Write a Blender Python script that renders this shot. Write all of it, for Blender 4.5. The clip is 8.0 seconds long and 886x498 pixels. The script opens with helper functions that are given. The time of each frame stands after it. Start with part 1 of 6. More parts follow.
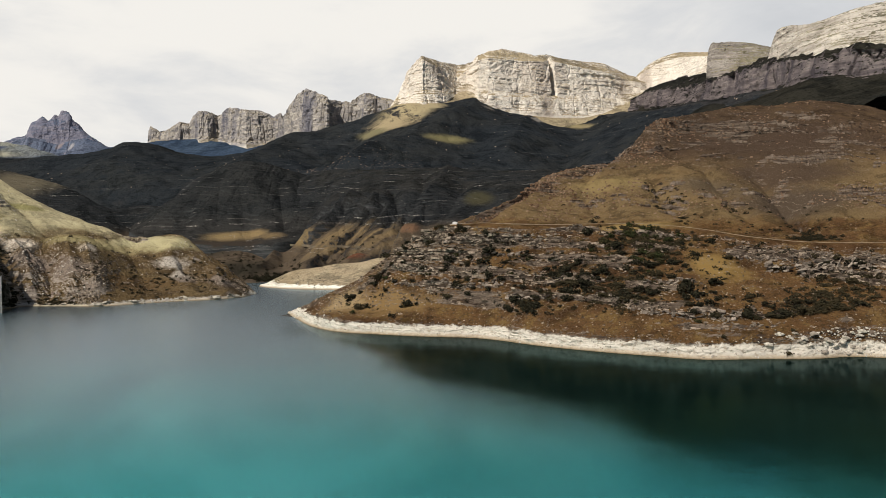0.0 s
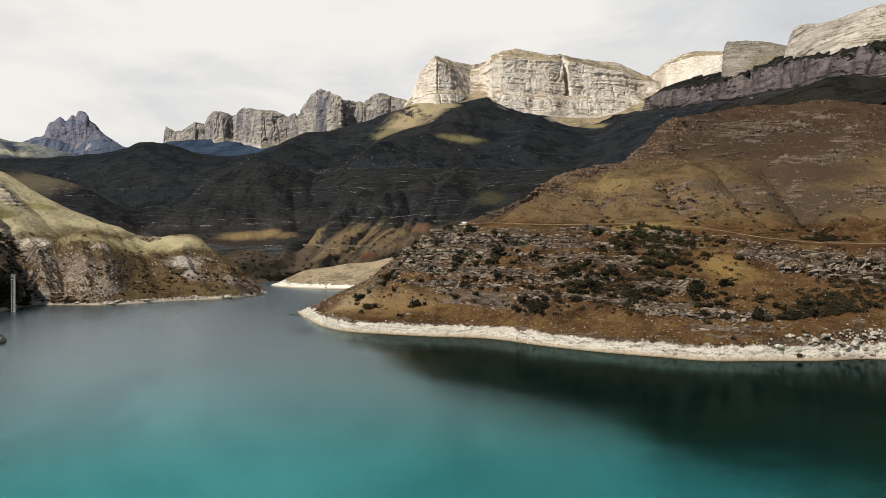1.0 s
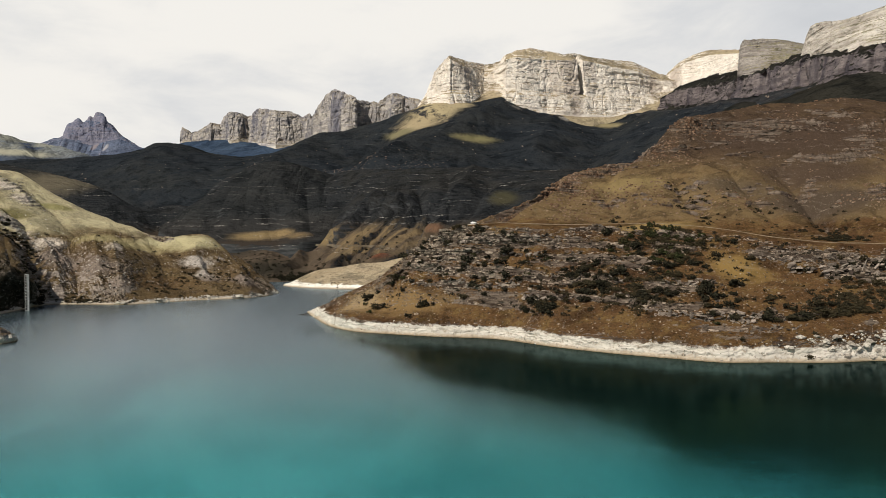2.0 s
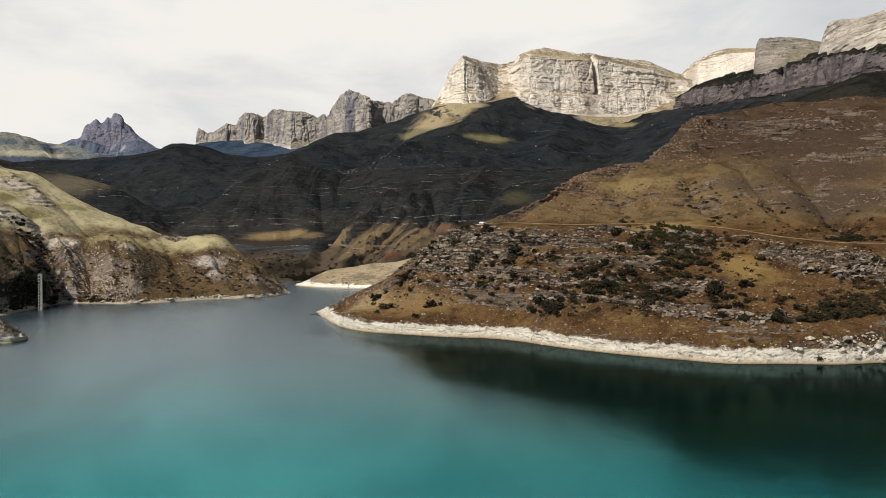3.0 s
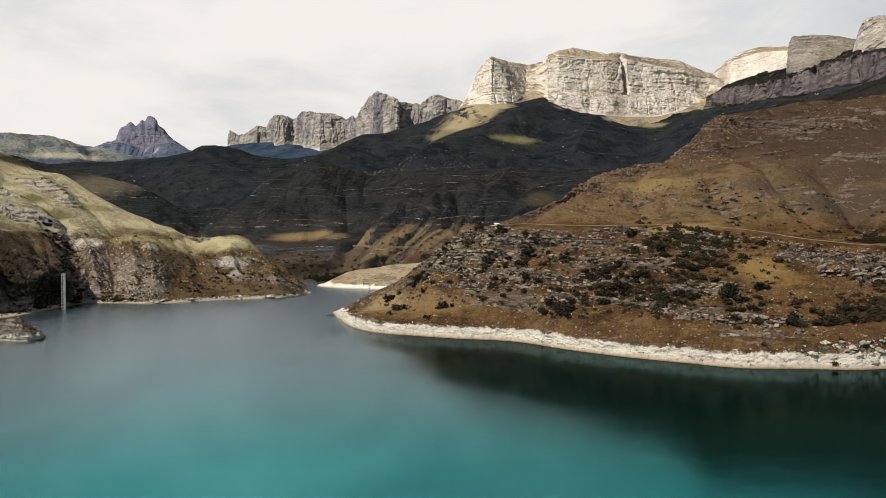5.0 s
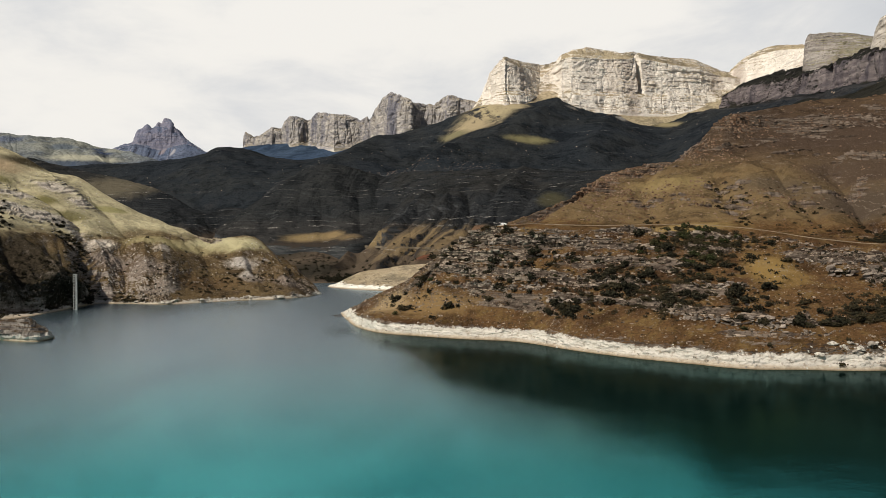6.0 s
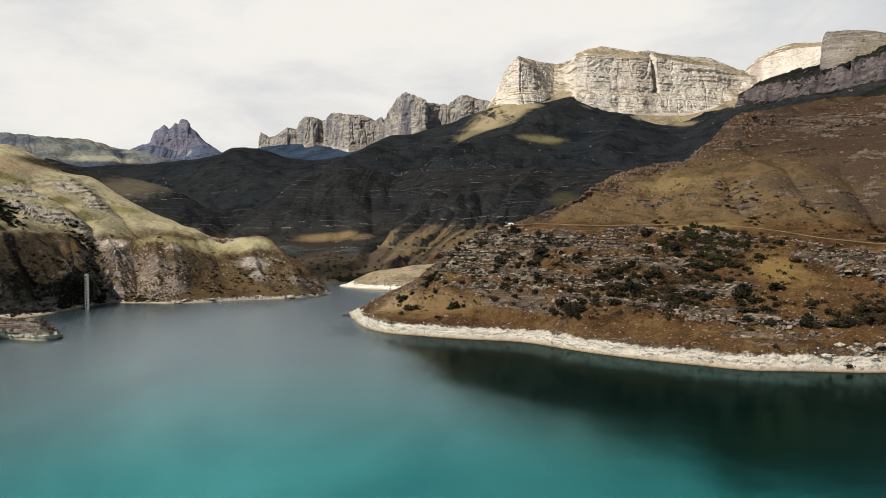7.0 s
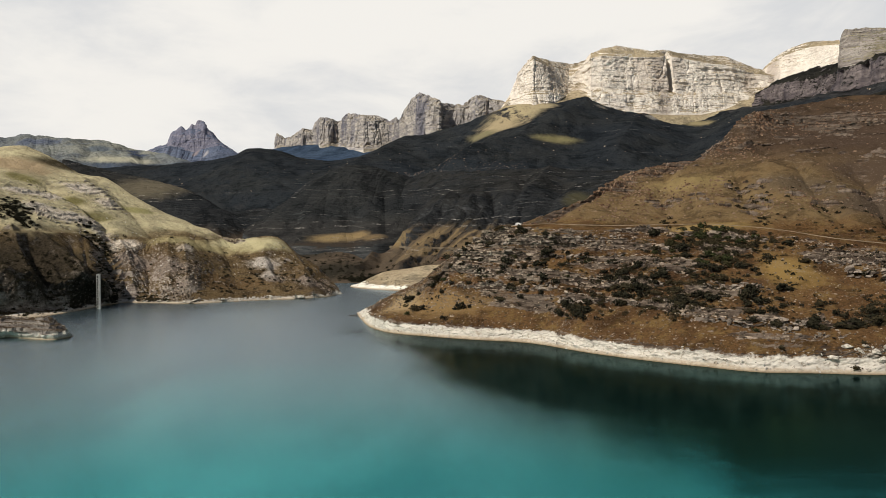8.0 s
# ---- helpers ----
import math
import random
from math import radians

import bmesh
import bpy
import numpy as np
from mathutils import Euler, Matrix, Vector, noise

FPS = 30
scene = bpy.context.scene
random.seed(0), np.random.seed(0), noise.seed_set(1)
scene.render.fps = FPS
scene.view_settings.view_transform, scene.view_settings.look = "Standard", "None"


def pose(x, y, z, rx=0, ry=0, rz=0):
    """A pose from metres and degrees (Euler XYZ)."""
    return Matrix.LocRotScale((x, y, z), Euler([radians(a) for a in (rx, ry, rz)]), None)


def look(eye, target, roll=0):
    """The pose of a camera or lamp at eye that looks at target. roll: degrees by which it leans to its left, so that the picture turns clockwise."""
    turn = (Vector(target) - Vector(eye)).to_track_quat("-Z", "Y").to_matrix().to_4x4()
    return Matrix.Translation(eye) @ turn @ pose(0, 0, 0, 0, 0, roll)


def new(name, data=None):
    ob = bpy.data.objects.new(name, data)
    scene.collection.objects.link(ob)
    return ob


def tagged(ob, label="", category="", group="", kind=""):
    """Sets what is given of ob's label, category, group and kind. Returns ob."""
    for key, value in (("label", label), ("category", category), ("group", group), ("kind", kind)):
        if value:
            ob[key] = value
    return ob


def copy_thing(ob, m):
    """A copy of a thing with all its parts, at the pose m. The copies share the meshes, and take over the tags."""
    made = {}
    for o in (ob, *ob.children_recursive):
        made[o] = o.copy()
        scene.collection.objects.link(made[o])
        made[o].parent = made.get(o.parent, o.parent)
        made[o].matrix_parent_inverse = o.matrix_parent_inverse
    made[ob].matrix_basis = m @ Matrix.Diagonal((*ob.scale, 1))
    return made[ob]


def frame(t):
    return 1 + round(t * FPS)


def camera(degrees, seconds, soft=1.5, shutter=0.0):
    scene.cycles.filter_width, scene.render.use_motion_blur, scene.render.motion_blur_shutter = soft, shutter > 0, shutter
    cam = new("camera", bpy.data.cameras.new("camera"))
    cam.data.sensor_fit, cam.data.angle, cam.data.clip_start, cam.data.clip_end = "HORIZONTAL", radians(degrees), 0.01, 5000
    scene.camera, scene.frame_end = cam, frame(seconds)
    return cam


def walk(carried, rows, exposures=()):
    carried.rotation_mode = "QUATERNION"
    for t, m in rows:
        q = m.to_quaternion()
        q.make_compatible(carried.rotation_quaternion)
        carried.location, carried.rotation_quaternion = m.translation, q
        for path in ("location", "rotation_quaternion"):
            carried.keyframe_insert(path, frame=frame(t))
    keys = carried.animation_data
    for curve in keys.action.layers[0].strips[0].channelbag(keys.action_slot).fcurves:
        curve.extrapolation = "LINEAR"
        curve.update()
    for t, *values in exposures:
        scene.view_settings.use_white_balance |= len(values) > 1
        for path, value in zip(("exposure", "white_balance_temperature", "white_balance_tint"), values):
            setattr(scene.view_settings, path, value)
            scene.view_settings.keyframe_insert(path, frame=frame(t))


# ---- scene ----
cam = camera(61.1, 8.0, soft=0.8)
PATH = [
    (0, (-3.025, -1.047, 58.731), (-2.576, 0.902, 58.701), -0.3),
    (0.5, (-1.257, -0.897, 58.746), (-0.826, 1.056, 58.716), -0.3),
    (1, (0.658, -0.8, 58.689), (1.07, 1.157, 58.659), -0.2),
    (1.5, (2.812, -0.592, 58.64), (3.204, 1.37, 58.611), -0.2),
    (2, (5.327, -0.425, 58.691), (5.699, 1.54, 58.661), -0.2),
    (3.5, (13.155, -0.047, 58.463), (13.467, 1.929, 58.435), -0.2),
    (4, (16.075, 0.174, 58.515), (16.368, 2.152, 58.488), -0.2),
    (4.5, (19.177, 0.181, 58.491), (19.449, 2.162, 58.464), -0.1),
    (6, (28.76, 0.453, 58.103), (28.969, 2.442, 58.079), -0.2),
    (6.5, (31.898, 0.552, 58.136), (32.087, 2.543, 58.111), -0.2),
    (7, (35.022, 0.601, 58.083), (35.189, 2.594, 58.059), -0.2),
    (7.5, (38.118, 0.738, 58.01), (38.264, 2.733, 57.986), -0.2),
    (8, (41.509, 0.988, 57.988), (41.633, 2.984, 57.965), -0.2),
]
walk(cam, [(t, look(eye, target, roll)) for t, eye, target, roll in PATH])

# ---- world, sun, exposure ----
SUN_FROM = Vector((-0.60, -0.41, 0.73)).normalized()
sun = new("sun", bpy.data.lights.new("sun", "SUN"))
sun.data.energy, sun.data.angle, sun.data.color = 4.8, radians(0.8), (1.0, 0.94, 0.85)
sun.matrix_world = look((-300, -300, 900), Vector((-300, -300, 900)) - SUN_FROM)

scene.view_settings.exposure = 0.0


class Nodes:
    """Short calls for a node tree."""

    def __init__(self, tree):
        self.tree = tree
        tree.nodes.clear()

    def add(self, kind, ins=None, **props):
        n = self.tree.nodes.new(kind)
        for key, value in props.items():
            setattr(n, key, value)
        for key, value in (ins or {}).items():
            if isinstance(value, bpy.types.NodeSocket):
                self.tree.links.new(value, n.inputs[key])
            else:
                n.inputs[key].default_value = value
        return n

    def noise(self, vec, scale, detail=5.0, rough=0.55, dist=0.0):
        return self.add("ShaderNodeTexNoise", {"Vector": vec, "Scale": scale, "Detail": detail, "Roughness": rough, "Distortion": dist}).outputs["Fac"]

    def range(self, value, a, b, c=0.0, d=1.0, smooth=True):
        n = self.add("ShaderNodeMapRange", {"Value": value, "From Min": a, "From Max": b, "To Min": c, "To Max": d})
        n.interpolation_type = "SMOOTHSTEP" if smooth else "LINEAR"
        return n.outputs["Result"]

    def mix(self, fac, a, b, blend="MIX"):
        n = self.add("ShaderNodeMix", data_type="RGBA", blend_type=blend)
        for index, value in ((0, fac), (6, a), (7, b)):
            if isinstance(value, bpy.types.NodeSocket):
                self.tree.links.new(value, n.inputs[index])
            else:
                n.inputs[index].default_value = value if index == 0 else (*value[:3], 1)
        return n.outputs[2]

    def math(self, op, a, b=0.0, clamp=False):
        n = self.add("ShaderNodeMath", operation=op, use_clamp=clamp)
        for index, value in ((0, a), (1, b)):
            if isinstance(value, bpy.types.NodeSocket):
                self.tree.links.new(value, n.inputs[index])
            else:
                n.inputs[index].default_value = value
        return n.outputs[0]

    def scaled(self, vec, x, y, z):
        return self.add("ShaderNodeVectorMath", {0: vec, 1: (x, y, z)}, operation="MULTIPLY").outputs[0]


world = bpy.data.worlds.new("cloudy_sky")
scene.world = world
world.use_nodes = True
N = Nodes(world.node_tree)
sky = N.add("ShaderNodeTexSky", sky_type="NISHITA", sun_disc=False)
sky.sun_elevation = math.asin(SUN_FROM.z)
sky.sun_rotation = math.atan2(SUN_FROM.x, SUN_FROM.y)
ray = N.add("ShaderNodeTexCoord").outputs["Generated"]
flat = N.scaled(ray, 1.0, 1.0, 2.6)
big = N.noise(flat, 2.3, 6.0, 0.52, 0.3)
fine = N.noise(flat, 6.5, 7.0, 0.6, 0.4)
puff = N.math("ADD", N.math("MULTIPLY", big, 0.72), N.math("MULTIPLY", fine, 0.28))
cloud = N.mix(N.range(puff, 0.385, 0.585), (0.68, 0.69, 0.705), (0.90, 0.875, 0.83))
blue = N.mix(1.0, sky.outputs["Color"], (0.05, 0.05, 0.05), "MULTIPLY")
cover = N.range(puff, 0.26, 0.42, 0.82, 1.0)
axes = N.add("ShaderNodeSeparateXYZ", {0: ray}).outputs
broken = N.math("MULTIPLY", N.range(axes["Z"], 0.31, 0.55, 1.0, 0.07), N.range(axes["Y"], -0.7, 0.55, 0.07, 1.0))
cover = N.math("MULTIPLY", cover, broken)
back = N.add("ShaderNodeBackground", {"Color": N.mix(cover, blue, cloud), "Strength": 1.0})
N.add("ShaderNodeOutputWorld", {"Surface": back.outputs[0]})

# ---- noise and surfaces ----
PERM = np.random.RandomState(7).permutation(256)
VALS = np.random.RandomState(8).rand(256) * 2 - 1


def vnoise(x, y, z):
    """Smooth value noise in three dimensions, -1 to 1."""
    xi, yi, zi = (np.floor(a).astype(np.int64) for a in (x, y, z))
    fx, fy, fz = x - xi, y - yi, z - zi
    ux, uy, uz = (f * f * f * (f * (f * 6 - 15) + 10) for f in (fx, fy, fz))

    def corner(i, j, k):
        return VALS[PERM[(PERM[(PERM[(xi + i) & 255] + yi + j) & 255] + zi + k) & 255]]

    def along(j, k):
        a, b = corner(0, j, k), corner(1, j, k)
        return a + (b - a) * ux

    front, rear = (along(0, k) + (along(1, k) - along(0, k)) * uy for k in (0, 1))
    return front + (rear - front) * uz


def fbm(p, size, octaves=5, gain=0.5, stretch=(1, 1, 1), seed=0.0, ridged=False):
    """Fractal noise of points p (..., 3) with features of that size in metres."""
    total, amp, norm = 0.0, 1.0, 0.0
    q = p / (size * np.array(stretch, float)) + seed
    for _ in range(octaves):
        v = vnoise(q[..., 0], q[..., 1], q[..., 2])
        total = total + amp * ((1 - 2 * np.abs(v)) if ridged else v)
        norm += amp
        amp *= gain
        q = q * 2.03 + 11.7
    return total / norm


def sstep(x, a, b):
    t = np.clip((x - a) / (b - a), 0, 1)
    return t * t * (3 - 2 * t)


def spline(points, n):
    """n points along a smooth curve through the control points."""
    c = np.array(points, float)
    k = len(c)
    u = np.linspace(0, k - 1, n)
    i = np.clip(u.astype(int), 0, k - 2)
    f = (u - i)[:, None]
    e = np.vstack([2 * c[0] - c[1], c, 2 * c[-1] - c[-2]])
    p0, p1, p2, p3 = e[i], e[i + 1], e[i + 2], e[i + 3]
    return 0.5 * (2 * p1 + (p2 - p0) * f + (2 * p0 - 5 * p1 + 4 * p2 - p3) * f**2 + (3 * p1 - p0 - 3 * p2 + p3) * f**3)


def loft(curves, ns, steps, widen=(0, 0), smooth=3):
    """A grid (rows up the slope, columns along it) through curves from foot to top. steps: rows between each pair of curves."""
    grown = []
    for c in curves:
        c = np.array(c, float)
        if widen[0]:
            c = np.vstack([c[0] + (c[0] - c[1]) * widen[0], c])
        if widen[1]:
            c = np.vstack([c, c[-1] + (c[-1] - c[-2]) * widen[1]])
        grown.append(spline(c, ns))
    rows = []
    for a, b, n in zip(grown, grown[1:], steps):
        rows += [a + (b - a) * f for f in np.arange(n) / n]
    g = np.array(rows + [grown[-1]])
    for _ in range(smooth):
        g[1:-1] = 0.25 * g[:-2] + 0.5 * g[1:-1] + 0.25 * g[2:]
    return g


def normals(g):
    n = np.cross(np.gradient(g, axis=1), np.gradient(g, axis=0))
    return n / np.maximum(np.linalg.norm(n, axis=-1, keepdims=True), 1e-9)


def grid_mesh(name, g, material, smooth=True):
    rows, cols = g.shape[:2]
    me = bpy.data.meshes.new(name)
    idx = np.arange(rows * cols).reshape(rows, cols)
    quads = np.stack([idx[:-1, :-1], idx[:-1, 1:], idx[1:, 1:], idx[1:, :-1]], -1).reshape(-1, 4)
    me.vertices.add(rows * cols)
    me.vertices.foreach_set("co", g.reshape(-1).astype(np.float32))
    me.loops.add(quads.size)
    me.loops.foreach_set("vertex_index", quads.reshape(-1).astype(np.int32))
    me.polygons.add(len(quads))
    me.polygons.foreach_set("loop_start", np.arange(0, quads.size, 4, dtype=np.int32))
    me.polygons.foreach_set("loop_total", np.full(len(quads), 4, np.int32))
    me.polygons.foreach_set("use_smooth", np.full(len(quads), smooth, bool))
    me.update(calc_edges=True)
    me.validate()
    me.materials.append(material)
    return new(name, me)


def under(curve, toward, drop):
    """A curve carried sideways and lowered, to close a landform below the water or behind its crest."""
    return [(x + toward[0], y + toward[1], z - drop) for x, y, z in curve]


def terraces(g, period, mask, sharp=0.2, warp=6.0, seed=0.0, lip=None):
    """Beds of rock: pulls heights together into steps of that period where the mask is on."""
    z = g[..., 2] + warp * fbm(g, 90, 3, seed=seed) + 0.35 * period * fbm(g, 4 * period, 3, seed=seed + 3) + 0.05 * g[..., 0]
    f = z / period - np.floor(z / period)
    g[..., 2] += mask * period * (sstep(f, 0.5 - sharp / 2, 0.5 + sharp / 2) - f)
    if lip is not None:
        g += lip * (mask * period * (0.22 * np.exp(-(((f - 0.64) / 0.09) ** 2)) - 0.30 * np.exp(-(((f - 0.40) / 0.09) ** 2))))[..., None]
    return g


def spur(g, line, height, width):
    """The height that a ridge (or, below zero, a ravine) along a line in the plan adds to a landform: a tent with rounded sides."""
    best = np.full(g.shape[:2], 1e9)
    for a, b in zip(line, line[1:]):
        a, b = np.array(a[:2], float), np.array(b[:2], float)
        f = np.clip(((g[..., :2] - a) @ (b - a)) / ((b - a) @ (b - a)), 0, 1)
        best = np.minimum(best, np.linalg.norm(g[..., :2] - (a + f[..., None] * (b - a)), axis=-1))
    best = best * (1 + 0.35 * fbm(g, width * 1.2, 3, seed=width))
    return height * np.exp(-((best / width) ** 1.3))


def gullies(g, count, depth, seed=0.0, wander=0.5, octaves=5):
    """Depth of gullies that run down a slope: sharp valleys between rounded spurs, none at its foot and top."""
    u = np.linspace(0, count, g.shape[1])[None, :]
    v = np.linspace(0, 1, g.shape[0])[:, None]
    q = np.stack([u + wander * fbm(g, 300, 3, seed=seed + 2), 1.3 * v + 0 * u, 0 * u * v + seed], -1)
    d = 0.75 * -fbm(q, 1.0, octaves, 0.5, seed=seed, ridged=True) + 0.6 * fbm(q, 0.8, 3, 0.5, seed=seed + 6)
    return depth * d * np.sin(np.pi * np.clip(v * 1.06, 0, 1)) ** 0.5


# ---- materials ----
def slope_material(name, soils, rocks, steep=(0.55, 0.8), size=1.0, band=None, bump=0.6, streak=None, belts=(), stony=None, mottled=0.75, patches=(), scars=(), strata=None, runs=None, fleck=0.0, blur=30.0, ragged=1.4):
    """Ground whose flat parts carry soil and grass, and whose steep parts show rock. steep: the normal's rise at which rock gives way to soil. band: colour and height of a pale deposit along the water."""
    m = bpy.data.materials.new(name)
    m.use_nodes = True
    n = Nodes(m.node_tree)
    geo = n.add("ShaderNodeNewGeometry")
    pos, nor = geo.outputs["Position"], geo.outputs["Normal"]
    large = n.noise(pos, 0.012 / size, 4.0, 0.55, 0.6)
    mid = n.noise(pos, 0.09 / size, 6.0, 0.62)
    small = n.noise(pos, 0.7 / size, 6.0, 0.68)
    soil = n.mix(n.range(large, 0.38, 0.62), soils[0], soils[1])
    soil = n.mix(n.range(mid, 0.45, 0.7), soil, soils[2])
    soil = n.mix(n.range(small, 0.42, 0.72, 0.0, 0.8), soil, tuple(0.3 * c for c in soils[0]))
    mottle = n.noise(pos, 0.05 / size, 9.0, 0.74, 0.5)
    high = n.add("ShaderNodeSeparateXYZ", {0: pos}).outputs["Z"]
    blurred = n.math("ADD", high, n.math("MULTIPLY", n.math("SUBTRACT", n.noise(pos, 0.02 / size, 5.0, 0.6), 0.5), blur * size))
    for tone, low, full, amount in belts:
        soil = n.mix(n.math("MULTIPLY", n.range(blurred, low, full), n.range(mid, 0.2, 0.6, 0.5 * amount, amount)), soil, tone)
    soil = n.mix(n.range(mottle, 0.47, 0.60, 0.0, mottled), soil, n.mix(1.0, soil, (0.40, 0.41, 0.44), "MULTIPLY"))
    def spot(centre, radii, ragged=ragged):
        off = n.add("ShaderNodeVectorMath", {0: pos, 1: centre}, operation="SUBTRACT").outputs[0]
        off = n.scaled(off, *(1 / k for k in radii))
        far = n.add("ShaderNodeVectorMath", {0: off}, operation="LENGTH").outputs["Value"]
        far = n.math("ADD", far, n.math("MULTIPLY", n.math("SUBTRACT", mottle, 0.5), ragged))
        return n.range(far, 0.35, 1.1, 1.0, 0.0)

    if runs:
        turned = n.add("ShaderNodeVectorRotate", {"Vector": pos, "Angle": radians(runs[0])}, rotation_type="Z_AXIS").outputs[0]
        stripes = n.noise(n.scaled(turned, 0.08, 1.0, 0.1), runs[1], 5.0, 0.62, 0.4)
        where = spot(runs[3], runs[4], 1.2)
        soil = n.mix(n.math("MULTIPLY", where, n.range(stripes, 0.42, 0.62)), soil, runs[2])
        soil = n.mix(n.math("MULTIPLY", where, n.range(stripes, 0.44, 0.36)), soil, (0.03, 0.026, 0.022))
    for tone, centre, radii in patches:
        soil = n.mix(spot(centre, radii), soil, tone)
    beds = n.noise(n.scaled(pos, 0.25, 0.25, 2.2), 0.22 / size, 5.0, 0.65)
    rock = n.mix(n.range(beds, 0.35, 0.68), rocks[0], rocks[1])
    rock = n.mix(n.range(small, 0.5, 0.75, 0.0, 0.8), rock, rocks[2])
    if streak:
        runs = n.noise(n.scaled(pos, 1.0, 1.0, 0.12), streak[1] / size, 5.0, 0.6)
        rock = n.mix(n.range(runs, 0.48, 0.66, 0.0, 0.85), rock, streak[0])
    rise = n.add("ShaderNodeSeparateXYZ", {0: nor}).outputs["Z"]
    rise = n.math("ADD", rise, n.math("MULTIPLY", n.math("SUBTRACT", mid, 0.5), 0.55))
    rise = n.math("ADD", rise, n.math("MULTIPLY", n.math("SUBTRACT", small, 0.5), 0.35))
    if stony:
        rise = n.math("SUBTRACT", rise, n.math("MULTIPLY", n.math("MULTIPLY", n.range(blurred, stony[0], stony[1]), n.range(blurred, stony[2], stony[3], 1.0, 0.0)), stony[4]))
    colour = n.mix(n.range(rise, *steep), rock, soil)
    if fleck:
        sprinkled = n.math("MULTIPLY", n.range(n.noise(pos, 0.8 / size, 3.0, 0.75), 0.60, 0.66), n.range(mid, 0.35, 0.6, 0.3, fleck))
        colour = n.mix(sprinkled, colour, tuple(min(0.7, 1.25 * k) for k in rocks[1]))
        pits = n.range(n.noise(n.scaled(pos, 1.0, 1.0, 1.6), 0.33 / size, 4.0, 0.7), 0.37, 0.30, 0.0, 0.8 * fleck)
        colour = n.mix(pits, colour, tuple(0.5 * k for k in rocks[2]))
    chips = n.noise(pos, 0.45 / size, 7.0, 0.72)
    for tone, centre, radii in scars:
        bare = n.math("MULTIPLY", spot(centre, radii, 2.4), n.range(chips, 0.32, 0.46))
        colour = n.mix(bare, colour, n.mix(n.range(small, 0.42, 0.66), tone, tuple(0.40 * k for k in tone)))
    if strata:
        wavy = n.math("ADD", high, n.math("MULTIPLY", n.math("SUBTRACT", large, 0.5), 40.0))
        bed = n.add("ShaderNodeTexNoise", {"W": n.math("MULTIPLY", wavy, 1.0 / strata[1]), "Scale": 1.0, "Detail": 3.0, "Roughness": 0.7}, noise_dimensions="1D").outputs["Fac"]
        seen = n.math("MULTIPLY", n.range(bed, 0.62, 0.65), n.range(mid, 0.46, 0.58))
        seen = n.math("MULTIPLY", seen, n.range(n.noise(pos, 0.02 / size, 3.0, 0.6), 0.46, 0.58, 0.3, 1.0))
        seen = n.math("MULTIPLY", seen, n.range(n.noise(pos, 0.9 / size, 4.0, 0.7), 0.46, 0.58, 0.0, strata[2]))
        colour = n.mix(seen, colour, strata[0])
    if band:
        z = n.add("ShaderNodeSeparateXYZ", {0: pos}).outputs["Z"]
        edge = n.math("ADD", z, n.math("MULTIPLY", n.math("SUBTRACT", n.noise(pos, 0.09, 6.0, 0.65), 0.5), -9.0))
        edge = n.math("ADD", edge, n.math("MULTIPLY", n.math("SUBTRACT", small, 0.5), -2.5))
        pale = n.mix(n.range(beds, 0.3, 0.6), tuple(0.78 * c for c in band[0]), band[0])
        sandy = n.math("ADD", z, n.math("MULTIPLY", n.math("SUBTRACT", mid, 0.5), 2.0))
        pale = n.mix(n.range(sandy, 1.0, 2.2), n.mix(n.range(small, 0.4, 0.6), (0.40, 0.33, 0.245), (0.50, 0.43, 0.33)), pale)
        pale = n.mix(n.range(n.noise(pos, 0.35, 6.0, 0.7), 0.5, 0.7, 0.0, 0.8), pale, (0.30, 0.24, 0.17))
        colour = n.mix(n.range(edge, band[1] - 0.6, band[1] + 0.6), pale, colour)
        wet = n.range(z, 0.1, 0.9)
        colour = n.mix(wet, n.mix(1.0, colour, (0.55, 0.5, 0.42), "MULTIPLY"), colour)
    height = n.math("ADD", small, n.math("MULTIPLY", n.noise(pos, 2.6 / size, 4.0, 0.6), 0.5))
    relief = n.add("ShaderNodeBump", {"Strength": bump, "Distance": 0.9 * size, "Height": height})
    bsdf = n.add("ShaderNodeBsdfPrincipled", {"Base Color": colour, "Roughness": 1.0, "Specular IOR Level": 0.0, "Normal": relief.outputs[0]})
    n.add("ShaderNodeOutputMaterial", {0: bsdf.outputs[0]})
    return m


def plain(name, colour, rough=0.7, metal=0.0, vary=0.3, scale=3.0, per_object=0.0, spec=0.3):
    m = bpy.data.materials.new(name)
    m.use_nodes = True
    n = Nodes(m.node_tree)
    pos = n.add("ShaderNodeNewGeometry").outputs["Position"]
    c = n.mix(n.range(n.noise(pos, scale, 5.0, 0.65), 0.3, 0.7), tuple(k * (1 - vary) for k in colour), tuple(min(1, k * (1 + vary)) for k in colour))
    if per_object:
        r = n.add("ShaderNodeObjectInfo").outputs["Random"]
        c = n.mix(n.range(r, 0, 1, 0.0, per_object, False), c, tuple(0.35 * k for k in colour))
    b = n.add("ShaderNodeBsdfPrincipled", {"Base Color": c, "Roughness": rough, "Metallic": metal, "Specular IOR Level": spec})
    n.add("ShaderNodeOutputMaterial", {0: b.outputs[0]})
    return m


